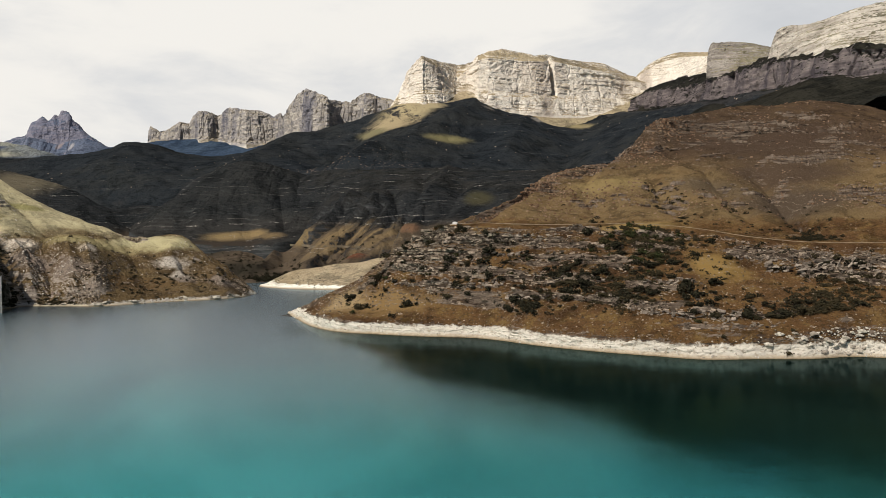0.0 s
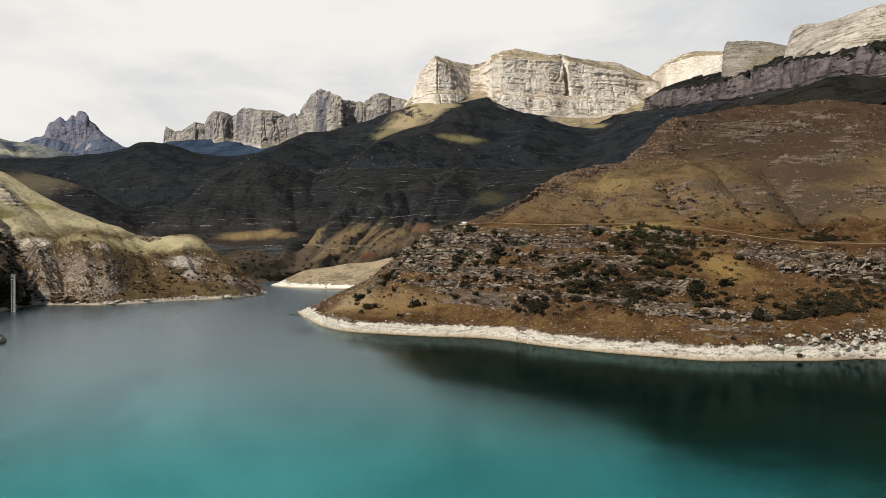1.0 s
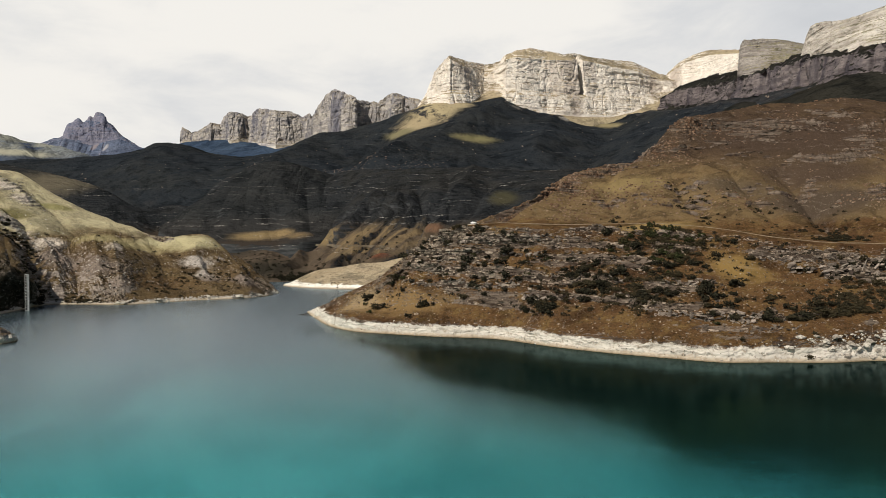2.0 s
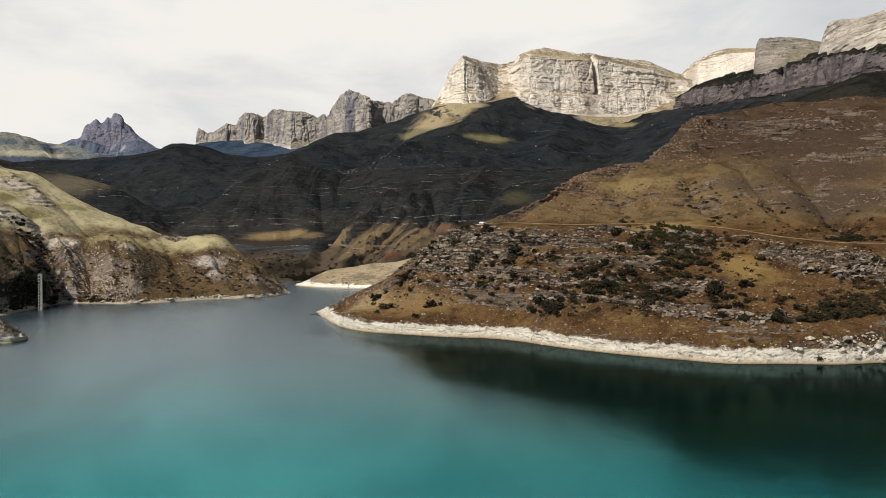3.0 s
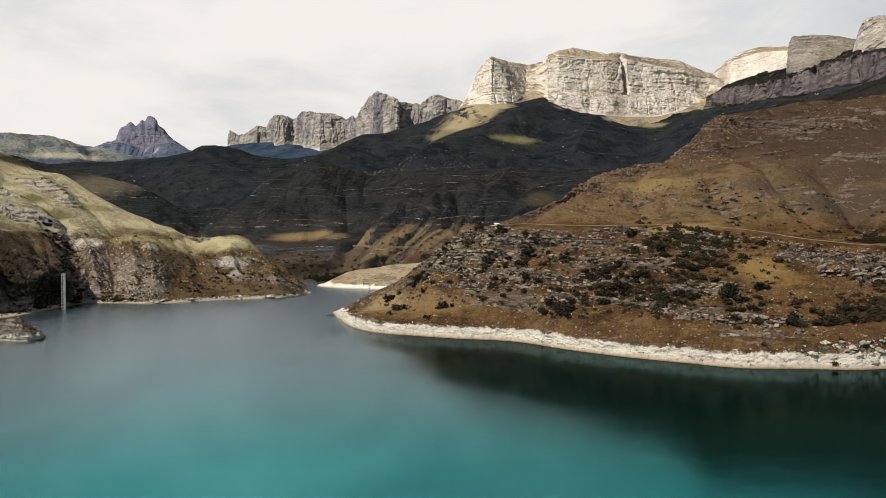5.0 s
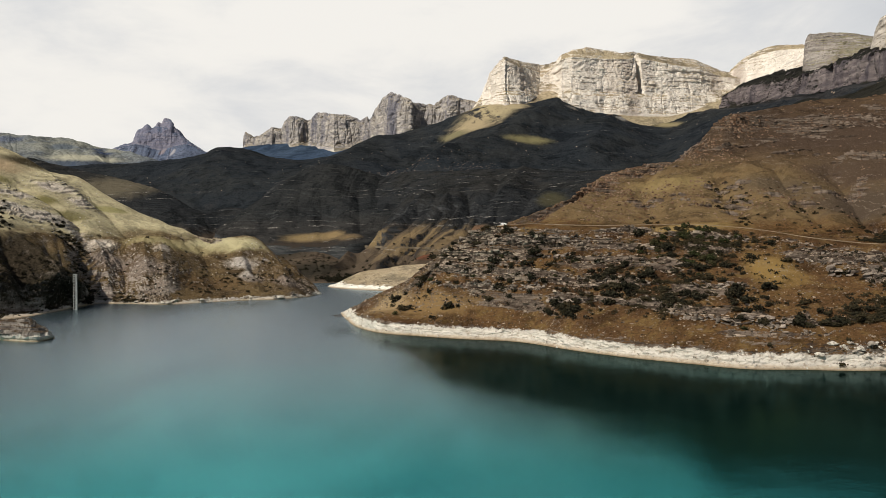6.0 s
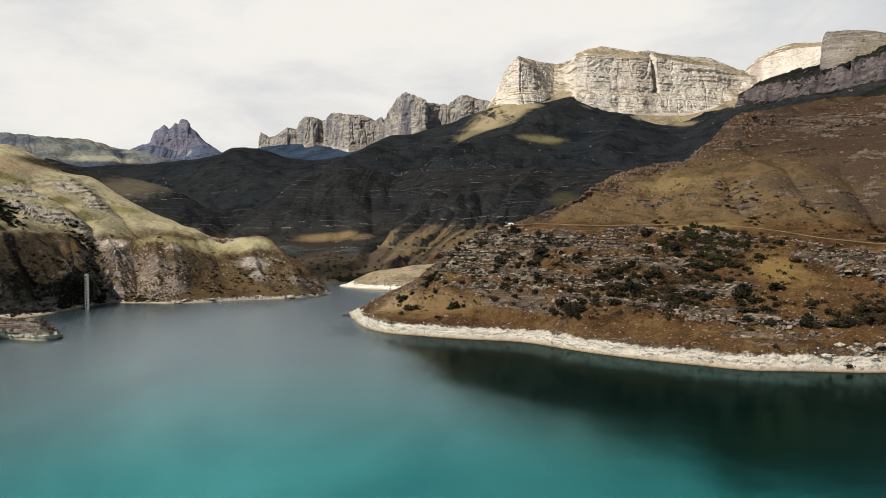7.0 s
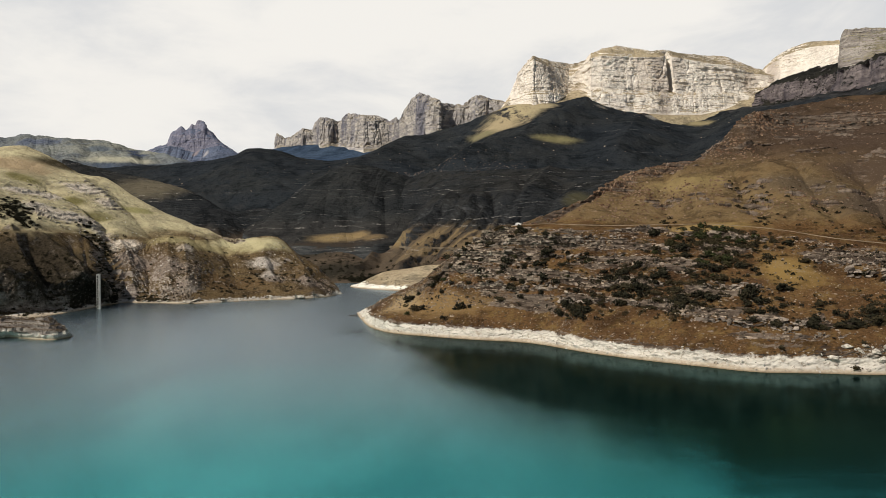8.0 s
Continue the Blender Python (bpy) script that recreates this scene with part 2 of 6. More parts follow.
def water_material():
    m = bpy.data.materials.new("lake_water")
    m.use_nodes = True
    n = Nodes(m.node_tree)
    pos = n.add("ShaderNodeNewGeometry").outputs["Position"]
    patches = n.noise(n.scaled(pos, 1.0, 0.6, 1.0), 0.011, 4.0, 0.5, 0.8)
    ripples = n.noise(n.scaled(pos, 1.0, 1.8, 1.0), 0.6, 6.0, 0.6)
    wide = n.noise(pos, 0.05, 3.0, 0.5)
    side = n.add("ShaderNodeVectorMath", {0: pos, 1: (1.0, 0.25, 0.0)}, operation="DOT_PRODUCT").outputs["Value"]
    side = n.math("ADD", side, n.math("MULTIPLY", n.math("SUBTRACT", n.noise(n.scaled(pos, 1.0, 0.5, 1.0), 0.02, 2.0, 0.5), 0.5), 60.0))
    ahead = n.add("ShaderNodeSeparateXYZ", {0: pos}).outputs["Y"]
    # Zone on the headland side: smoother gloss, plus a tint painting its dark reflection.
    calm_dark = n.math("MULTIPLY", n.range(side, 118, 176), n.range(ahead, 560, 450))
    height = n.math("ADD", n.math("MULTIPLY", ripples, n.range(side, 70, 180, 0.7, 0.14)), n.math("MULTIPLY", wide, 0.6))
    relief = n.add("ShaderNodeBump", {"Strength": 0.4, "Distance": 0.5, "Height": height})
    body = n.mix(n.range(patches, 0.35, 0.65), (0.001, 0.004, 0.0035), (0.0015, 0.006, 0.005))
    deep = n.add("ShaderNodeBsdfDiffuse", {"Color": body})
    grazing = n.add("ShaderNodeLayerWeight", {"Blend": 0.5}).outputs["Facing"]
    # Gloss tints: brighter on open water, darker to paint the hill's reflection.
    open_tint = n.mix(n.range(patches, 0.35, 0.65), (0.066, 0.37, 0.38), (0.130, 0.54, 0.54))
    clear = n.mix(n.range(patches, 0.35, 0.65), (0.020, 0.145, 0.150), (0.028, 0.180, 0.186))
    near = n.mix(calm_dark, open_tint, clear)
    # View angle ramps the tint from turquoise to grey as painted sky sheen.
    tint = n.mix(n.range(grazing, 0.69, 0.90), near, n.mix(calm_dark, (0.475, 0.535, 0.58), (0.085, 0.100, 0.104)))
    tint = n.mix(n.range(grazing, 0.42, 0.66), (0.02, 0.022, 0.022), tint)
    gloss = n.add("ShaderNodeBsdfGlossy", {"Color": tint, "Roughness": n.range(calm_dark, 0, 1, 0.25, 0.09), "Normal": relief.outputs[0]})
    both = n.add("ShaderNodeAddShader", {0: deep.outputs[0], 1: gloss.outputs[0]})
    n.add("ShaderNodeOutputMaterial", {0: both.outputs[0]})
    return m


LIME = [(0.73, 0.655, 0.56), (0.80, 0.74, 0.65), (0.47, 0.41, 0.35)]
M_HEAD = slope_material("dry_slope", [(0.1183, 0.0664, 0.0285), (0.0837, 0.0455, 0.0221), (0.1529, 0.0965, 0.0377)], [(0.0456, 0.0314, 0.0228), (0.1995, 0.1568, 0.1216), (0.0133, 0.0104, 0.0085)], (0.44, 0.66), 1.0, ((0.62, 0.57, 0.49), 6.2), 0.9, belts=[((0.162, 0.113, 0.056), 66, 74, 0.85), ((0.060, 0.039, 0.026), 104, 136, 0.95)], stony=(24, 34, 58, 66, 0.05), fleck=0.4, patches=[((0.185, 0.118, 0.050), (74, 482, 17), (44, 40, 11)), ((0.28, 0.20, 0.105), (46, 515, 14), (22, 28, 14)), ((0.205, 0.132, 0.046), (254, 392, 44), (18, 30, 18)), ((0.24, 0.165, 0.065), (232, 470, 66), (60, 16, 5)), ((0.20, 0.145, 0.065), (262, 560, 100), (40, 24, 14)), ((0.058, 0.039, 0.027), (430, 590, 150), (110, 90, 44)), ((0.066, 0.045, 0.030), (400, 520, 112), (60, 60, 26)), ((0.070, 0.051, 0.035), (372, 480, 82), (52, 56, 22)), ((0.095, 0.069, 0.042), (330, 520, 98), (36, 40, 14))], strata=((0.24, 0.195, 0.15), 3.2, 0.75))
M_CAPE = slope_material("cape_rock", [(0.075, 0.055, 0.035), (0.10, 0.07, 0.042), (0.05, 0.038, 0.027)], [(0.12, 0.10, 0.085), (0.30, 0.265, 0.225), (0.03, 0.025, 0.02)], (0.70, 0.95), 0.9, ((0.55, 0.50, 0.43), 3.6), 0.9)
M_SPIT = slope_material("sand_slope", [(0.37, 0.295, 0.19), (0.30, 0.235, 0.145), (0.42, 0.345, 0.23)], [(0.26, 0.21, 0.15), (0.36, 0.31, 0.23), (0.17, 0.13, 0.09)], (0.4, 0.6), 1.2, ((0.78, 0.74, 0.64), 5.2), fleck=0.4)
PALE_ROCK, DULL_ROCK = (0.60, 0.52, 0.42), (0.22, 0.175, 0.14)
# Bare rock scars; the last three near-black entries paint the lower slope's shade.
LEFT_SCARS_AND_SHADE = [(PALE_ROCK, (-317, 783, 91), (24, 24, 13)), (PALE_ROCK, (-300, 791, 84), (24, 24, 12)), (PALE_ROCK, (-285, 810, 79), (22, 22, 11)), (PALE_ROCK, (-266, 808, 68), (14, 18, 10)), (PALE_ROCK, (-349, 811, 112), (28, 26, 7)), (PALE_ROCK, (-332, 830, 108), (20, 20, 7)), (PALE_ROCK, (-325, 912, 119), (30, 32, 13)), (PALE_ROCK, (-295, 898, 102), (20, 24, 10)), (PALE_ROCK, (-240, 800, 53), (16, 22, 13)), (DULL_ROCK, (-222, 775, 40), (20, 22, 15)), (DULL_ROCK, (-183, 758, 33), (28, 22, 17)), (DULL_ROCK, (-160, 730, 16), (17, 15, 13)), (PALE_ROCK, (-180, 800, 47), (13, 14, 9)), ((0.46, 0.41, 0.35), (-106, 844, 35), (24, 26, 12))] + [((0.44, 0.39, 0.33), (-90, 812, 25), (18, 24, 12)), ((0.23, 0.19, 0.155), (-86, 797, 22), (14, 16, 11)), (DULL_ROCK, (-50, 801, 16), (18, 20, 14)), ((0.040, 0.032, 0.022), (-265, 645, 28), (46, 80, 36)), ((0.050, 0.039, 0.026), (-288, 690, 46), (44, 54, 26)), ((0.030, 0.026, 0.018), (-225, 665, 16), (30, 40, 24))]
# Dark entries at (-386, 984), (-285, 640), (-262, 690) paint shade as soil.
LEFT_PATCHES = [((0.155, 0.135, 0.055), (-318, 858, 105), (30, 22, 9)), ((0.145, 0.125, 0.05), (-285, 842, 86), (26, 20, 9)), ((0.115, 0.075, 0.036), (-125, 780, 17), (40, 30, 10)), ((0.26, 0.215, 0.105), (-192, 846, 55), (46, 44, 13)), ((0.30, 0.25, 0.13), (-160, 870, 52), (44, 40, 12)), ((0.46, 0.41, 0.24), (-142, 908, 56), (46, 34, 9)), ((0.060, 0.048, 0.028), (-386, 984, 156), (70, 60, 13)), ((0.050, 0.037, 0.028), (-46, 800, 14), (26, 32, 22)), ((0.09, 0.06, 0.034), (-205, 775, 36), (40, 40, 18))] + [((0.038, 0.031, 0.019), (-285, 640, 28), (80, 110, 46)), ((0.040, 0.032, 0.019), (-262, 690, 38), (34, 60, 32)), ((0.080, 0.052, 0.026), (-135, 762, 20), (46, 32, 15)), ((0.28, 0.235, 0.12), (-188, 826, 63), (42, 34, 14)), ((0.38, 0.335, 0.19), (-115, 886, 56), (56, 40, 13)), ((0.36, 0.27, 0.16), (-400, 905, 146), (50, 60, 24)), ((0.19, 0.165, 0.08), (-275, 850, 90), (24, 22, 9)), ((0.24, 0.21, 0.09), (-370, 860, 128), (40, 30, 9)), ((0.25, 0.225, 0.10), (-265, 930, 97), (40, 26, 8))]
# The pale grass belt carries part of the sunlight in its colour.
M_LEFT = slope_material("grass_hill", [(0.125, 0.085, 0.042), (0.155, 0.11, 0.055), (0.085, 0.058, 0.032)], [(0.13, 0.10, 0.08), (0.36, 0.31, 0.26), (0.034, 0.028, 0.022)], (0.50, 0.72), 1.3, ((0.56, 0.50, 0.42), 2.2), 0.9, belts=[((0.50, 0.435, 0.262), 60, 74, 0.97)], mottled=0.55, blur=24.0, patches=LEFT_PATCHES, scars=LEFT_SCARS_AND_SHADE, fleck=0.45)
VALLEY_TAN = (0.185, 0.135, 0.068)
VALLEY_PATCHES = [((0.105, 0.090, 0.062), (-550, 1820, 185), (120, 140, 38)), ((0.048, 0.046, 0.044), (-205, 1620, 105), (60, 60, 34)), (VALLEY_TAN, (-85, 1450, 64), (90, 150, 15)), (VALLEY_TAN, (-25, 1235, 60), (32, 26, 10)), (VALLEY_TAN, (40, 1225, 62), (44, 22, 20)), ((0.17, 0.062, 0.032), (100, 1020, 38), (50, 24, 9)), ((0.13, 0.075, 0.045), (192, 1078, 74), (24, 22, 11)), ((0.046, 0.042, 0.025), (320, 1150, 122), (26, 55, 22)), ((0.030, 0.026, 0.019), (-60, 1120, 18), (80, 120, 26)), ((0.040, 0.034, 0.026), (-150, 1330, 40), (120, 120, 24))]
# The valley's near-black soil and rock tones include painted cloud shade.
M_VALLEY = slope_material("shaded_shale", [(0.0253, 0.0267, 0.0275), (0.0310, 0.0303, 0.0279), (0.0212, 0.0231, 0.0251)], [(0.0212, 0.0223, 0.0236), (0.0554, 0.0561, 0.0559), (0.0147, 0.0156, 0.0164)], (0.44, 0.66), 2.2, bump=0.9, belts=[((0.108, 0.080, 0.053), 92, 58, 0.85)], strata=((0.33, 0.305, 0.27), 6.0, 1.0), fleck=0.3, ragged=0.9, runs=(-47, 0.05, (0.175, 0.125, 0.066), (105, 1125, 62), (120, 130, 46)), patches=VALLEY_PATCHES)
# Shale of the spur, its colours darkened to hold the cloud's shadow.
M_SPUR = slope_material("shaded_grey_shale", [(0.0258, 0.0272, 0.0275), (0.0330, 0.0336, 0.0317), (0.0201, 0.0216, 0.0223)], [(0.0244, 0.0264, 0.0275), (0.0632, 0.0656, 0.0644), (0.0165, 0.0184, 0.0189)], (0.40, 0.62), 2.2, bump=0.9, strata=((0.33, 0.305, 0.27), 6.0, 0.9), fleck=0.3, blur=10.0, ragged=1.0, belts=[((0.038, 0.036, 0.033), 112, 84, 0.8), ((0.05, 0.04, 0.03), 48, 42, 0.9)], patches=[((0.040, 0.032, 0.025), (-80, 1330, 50), (120, 60, 13)), ((0.20, 0.145, 0.072), (-70, 1385, 62), (62, 60, 15)), ((0.21, 0.15, 0.075), (-35, 1395, 66), (46, 60, 15)), ((0.17, 0.12, 0.062), (5, 1350, 60), (30, 50, 12))])
# Cloud shade sits in the near-black tones; tan grass patches carry sunlight.
M_MOUNT = slope_material("cloud_shaded_slope", [(0.0243, 0.0280, 0.0318), (0.0301, 0.0320, 0.0318), (0.0204, 0.0240, 0.0276)], [(0.0272, 0.0270, 0.0276), (0.0514, 0.0500, 0.0498), (0.0155, 0.0160, 0.0180)], (0.5, 0.7), 3.0, bump=0.9, patches=[((0.17, 0.15, 0.075), (458, 1938, 321), (84, 70, 20)), ((0.34, 0.28, 0.165), (410, 2290, 450), (115, 140, 70)), ((0.32, 0.262, 0.158), (475, 2290, 466), (70, 100, 26)), ((0.31, 0.25, 0.15), (355, 2250, 404), (90, 140, 48)), ((0.17, 0.15, 0.085), (295, 2250, 372), (56, 120, 26)), ((0.30, 0.25, 0.145), (905, 2300, 452), (110, 90, 26)), ((0.24, 0.20, 0.11), (955, 2230, 420), (50, 90, 34))], scars=[((0.30, 0.275, 0.24), (655, 2275, 458), (38, 30, 13)), ((0.30, 0.275, 0.24), (790, 2180, 418), (34, 60, 12))], strata=((0.15, 0.145, 0.135), 14.0, 0.5))
M_CLIFF = slope_material("limestone_cliff", [(0.36, 0.29, 0.185), (0.40, 0.33, 0.21), (0.27, 0.22, 0.145)], LIME, (0.50, 0.68), 5.0, None, 0.7, ((0.44, 0.37, 0.31), 0.05), strata=((0.42, 0.355, 0.29), 11.0, 0.6))
# Darker copy of the tower limestone: the block's half shade is in its colour.
M_HALF_SHADE = slope_material("half_shaded_cliff", [(0.27, 0.24, 0.15), (0.30, 0.27, 0.18), (0.2, 0.17, 0.11)], [(0.20, 0.175, 0.155), (0.40, 0.36, 0.315), (0.13, 0.112, 0.10)], (0.50, 0.68), 4.0, None, 0.8, strata=((0.09, 0.075, 0.068), 12.0, 0.85))
M_TOWER = slope_material("tower_limestone", [(0.27, 0.24, 0.15), (0.30, 0.27, 0.18), (0.2, 0.17, 0.11)], [(0.38, 0.335, 0.285), (0.66, 0.60, 0.52), (0.25, 0.215, 0.185)], (0.50, 0.68), 4.0, None, 0.8, strata=((0.13, 0.11, 0.095), 14.0, 0.8))
# Near-black soil tones paint the grass above the band as shaded.
M_BAND = slope_material("grey_cliff", [(0.022, 0.022, 0.019), (0.03, 0.028, 0.022), (0.018, 0.018, 0.016)], [(0.095, 0.080, 0.082), (0.215, 0.182, 0.172), (0.036, 0.031, 0.036)], (0.42, 0.6), 4.0, None, 0.6, ((0.06, 0.052, 0.06), 0.10))
# Bluish streak and darkest rock tone paint the shaded sides of the towers.
M_RIDGE = slope_material("ridge_cliff", [(0.28, 0.24, 0.18), (0.32, 0.275, 0.205), (0.20, 0.185, 0.155)], [(0.28, 0.26, 0.25), (0.50, 0.455, 0.39), (0.13, 0.13, 0.155)], (0.55, 0.72), 6.0, None, 0.6, ((0.13, 0.13, 0.16), 0.075))
# Forest tones shifted to blue: distance haze put into the base colour.
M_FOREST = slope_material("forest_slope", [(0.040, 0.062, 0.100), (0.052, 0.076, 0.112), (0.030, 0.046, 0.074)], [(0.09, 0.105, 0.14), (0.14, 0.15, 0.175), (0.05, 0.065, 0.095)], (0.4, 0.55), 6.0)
# Blue-grey rock and soil here imitate haze over the peak.
M_PEAK = slope_material("hazed_peak_rock", [(0.105, 0.13, 0.185), (0.125, 0.145, 0.195), (0.09, 0.115, 0.17)], [(0.165, 0.165, 0.215), (0.235, 0.22, 0.25), (0.105, 0.12, 0.18)], (0.56, 0.74), 8.0, bump=0.5, patches=[((0.30, 0.29, 0.30), (-914, 3850, 498), (12, 60, 60)), ((0.22, 0.185, 0.185), (-977, 3880, 521), (22, 90, 40))])
# Painted haze tones; blue belt stands for cloud shade, pale patch for sun.
M_FAR = slope_material("hazed_pasture", [(0.165, 0.175, 0.172), (0.225, 0.225, 0.185), (0.12, 0.135, 0.15)], [(0.12, 0.13, 0.145), (0.17, 0.175, 0.18), (0.07, 0.08, 0.1)], (0.30, 0.5), 7.0, bump=0.5, blur=12.0, belts=[((0.050, 0.066, 0.095), 382, 346, 0.97)], patches=[((0.33, 0.315, 0.235), (-1060, 3090, 384), (170, 260, 22)), ((0.10, 0.115, 0.125), (-1190, 3200, 445), (60, 90, 26))], scars=[((0.10, 0.115, 0.15), (-1440, 3200, 470), (120, 90, 30)), ((0.055, 0.07, 0.11), (-1060, 3230, 440), (34, 90, 18)), ((0.05, 0.065, 0.105), (-1030, 3190, 418), (44, 90, 14))])
M_BED = slope_material("lake_bed", [(0.10, 0.08, 0.05), (0.12, 0.09, 0.055), (0.08, 0.065, 0.045)], [(0.15, 0.13, 0.1), (0.2, 0.17, 0.14), (0.1, 0.08, 0.07)], (0.4, 0.6), 2.0)
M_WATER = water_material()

# ---- plan of the landforms: control curves in metres ----
SHORE = [(14, 566, 0), (23, 509, 0), (38, 473, 0), (61, 453, 0), (86, 436, 0), (116, 419, 0), (138, 383, 0), (159, 356, 0), (179, 336, 0), (198, 319, 0), (222, 314, 0), (246, 308, 0), (272, 308, 0), (291, 295, 0)]
BEACH = [(15.0, 568.1, 0.9), (23.9, 511.1, 2.1), (38.3, 475.1, 2.1), (61.5, 455.9, 1.8), (86.7, 439.1, 1.8), (116.8, 421.5, 1.8), (138.8, 385.1, 1.9), (160.1, 358.4, 2.0), (180.4, 338.6, 1.9), (199.9, 322.2, 1.9), (224.4, 317.5, 2.2), (248.8, 311.6, 3.0), (275.0, 311.5, 3.2), (293.8, 298.0, 3.4)]
BANK = [(15.7, 569.5, 3.4), (24.6, 512.5, 7.7), (38.5, 476.5, 7.8), (61.8, 457.8, 6.6), (87.1, 441.1, 6.7), (117.3, 423.2, 6.6), (139.4, 386.5, 6.9), (160.8, 359.9, 7.4), (181.3, 340.4, 7.1), (201.2, 324.3, 6.9), (226.0, 319.8, 8.0), (250.6, 314.0, 10.9), (276.9, 313.8, 12.0), (295.7, 300.0, 12.7)]
FOOT = [(29.9, 548, 11.6), (36.5, 528, 12), (50.4, 500, 12.8), (72.2, 476, 14.6), (95.1, 460, 17.4), (122.6, 440, 15.9), (143.7, 401.2, 16.7), (167.7, 379.2, 17.2), (190.2, 360.1, 17), (213.2, 346.3, 16.9), (237.7, 337.3, 17.9), (263.3, 331, 20.3), (286.6, 326.1, 23.1), (309.7, 314.6, 23.8)]
APRON = [(46.8, 535, 22.9), (55.4, 515, 24.9), (66.5, 501.3, 26.4), (81.9, 480.2, 26.1), (102.4, 460.8, 27.1), (124.4, 440.1, 26.1), (149.8, 420.3, 26.5), (176.2, 400.2, 27.5), (200.5, 381.2, 27.3), (226.2, 369.1, 27.9), (252.7, 360.3, 28.7), (279.8, 353.1, 30.9), (304.3, 347.5, 33.9), (329.4, 335.8, 35.7)]
LEDGE = [(65.2, 528, 33.5), (70.5, 510, 35.8), (78.8, 508.3, 36.6), (91.3, 492.8, 36.4), (109.1, 476.3, 36.9), (130.9, 458.7, 36.8), (156.6, 441.5, 37.3), (185.4, 423.4, 38.5), (212.5, 406.2, 38.9), (239.6, 392.6, 38.6), (267.6, 382.9, 38.8), (294.1, 372.3, 39.6), (315.8, 361.4, 40.5), (341, 348.3, 42.2)]
CRAG = [(80.8, 524, 47.1), (84.7, 514, 48), (90.5, 508, 48.9), (102.1, 500, 49.7), (118.3, 490, 49.8), (140.8, 483, 50.5), (169.1, 468.9, 51.3), (199.2, 453.1, 52.1), (229, 436.5, 52.8), (258.4, 422.5, 52.1), (282.9, 406.2, 48.9), (307.6, 392.8, 48.3), (326.9, 374.9, 46.7), (351.3, 359.4, 47.8)]
RIM = [(109.9, 515, 66), (112, 509, 66.3), (117.3, 508, 67), (123.8, 505, 67.3), (133.1, 499, 67.2), (150.7, 484, 65.4), (178, 484, 64.7), (212.9, 482, 66.1), (243.4, 466, 65.8), (272.4, 443.6, 61.8), (293.7, 422.8, 56.1), (316.1, 404.4, 53.4), (336.8, 386.8, 52.1), (359.7, 368.4, 52.2)]
ROAD = [(129, 535, 68.7), (130.8, 530, 69), (135.3, 526, 69.3), (142.7, 522, 69.6), (152, 518, 69.9), (170.2, 510, 69), (193.9, 507, 68.5), (222.3, 500, 68.7), (247.9, 475.3, 68.2), (278.5, 454.1, 64.8), (301.6, 434.7, 59.5), (323.6, 414.4, 56), (345.9, 397.8, 55.3), (369.2, 378.6, 55.3)]
LOWHILL = [(152.1, 552, 72), (156, 550, 73.2), (164.7, 550, 74.9), (173.9, 543.6, 78.5), (185.1, 551.7, 83.1), (203.4, 553.2, 86.3), (225.8, 552.7, 89.8), (251.2, 542.8, 91.5), (277.8, 522.9, 90.5), (308.8, 502.9, 87.4), (340.7, 491.1, 84.9), (365.9, 468.8, 80), (379.6, 438.6, 73.3), (399.6, 411.3, 70.7)]
MIDHILL = [(185.5, 568, 86), (190.7, 570, 88.4), (198.5, 573, 91.7), (209.5, 578, 97.9), (220.3, 582, 102.8), (238.1, 585, 106.3), (258.6, 588, 111.4), (284, 590, 117.8), (315.1, 582.6, 122.1), (350.3, 570, 123.5), (389.8, 561.7, 123.1), (417.6, 538.1, 116.5), (429.5, 498.9, 104.4), (443.8, 458.9, 97.3)]
HIGHHILL = [(212.8, 588, 103.1), (218.3, 590, 106.6), (226.2, 592, 109.6), (234.6, 595, 111.7), (245.5, 598, 114), (264, 601, 117.3), (286.2, 606, 122.8), (308, 609, 135.9), (337.4, 611, 147.3), (387.3, 628.6, 156.6), (429.2, 619.3, 157.5), (463.6, 600, 155.3), (480, 560, 142.7), (492.6, 511.4, 132)]
CREST = [(225.3, 602, 111.3), (231, 604, 113.4), (239, 607, 115.2), (250.1, 610, 117), (263.8, 613, 119.3), (280.8, 617, 122.3), (299, 623, 127.1), (318.8, 626, 144.1), (344.7, 630, 165.6), (411.7, 665, 181.7), (462.3, 680, 193.1), (504.8, 680, 195.2), (560.4, 680, 202.2), (624.6, 660, 189.4)]
SPIT_SHORE = [(-17, 950, 0), (-8, 926, 0), (8, 902, 0), (34, 876, 0), (66, 860, 0), (99, 835, 0), (143, 791, 0)]
SPIT_BANK = [(-15, 956, 2), (-6, 934, 3), (11, 910, 4), (36, 884, 5), (68, 868, 5), (100, 845, 5), (144, 800, 5)]
SPIT_MID = [(-9, 975, 2), (4, 965, 7), (18, 945, 10), (40, 925, 13), (71, 910, 14), (106, 895, 17), (156, 870, 24)]
SPIT_TOP = [(-7, 990, 2), (9, 985, 10), (24, 980, 17), (44, 970, 21), (75, 960, 26), (117, 950, 31), (167, 940, 46)]
LEFT_SHORE = [(-317, 611, 0), (-262, 581, 0), (-234, 590, 0), (-225, 649, 0), (-223, 687, 0), (-216, 723, 0), (-187, 720, 0), (-150, 709, 0), (-120, 725, 0), (-92, 743, 0), (-60, 753, 0), (-37, 773, 0), (-25, 795, 0), (-18, 828, 0)]
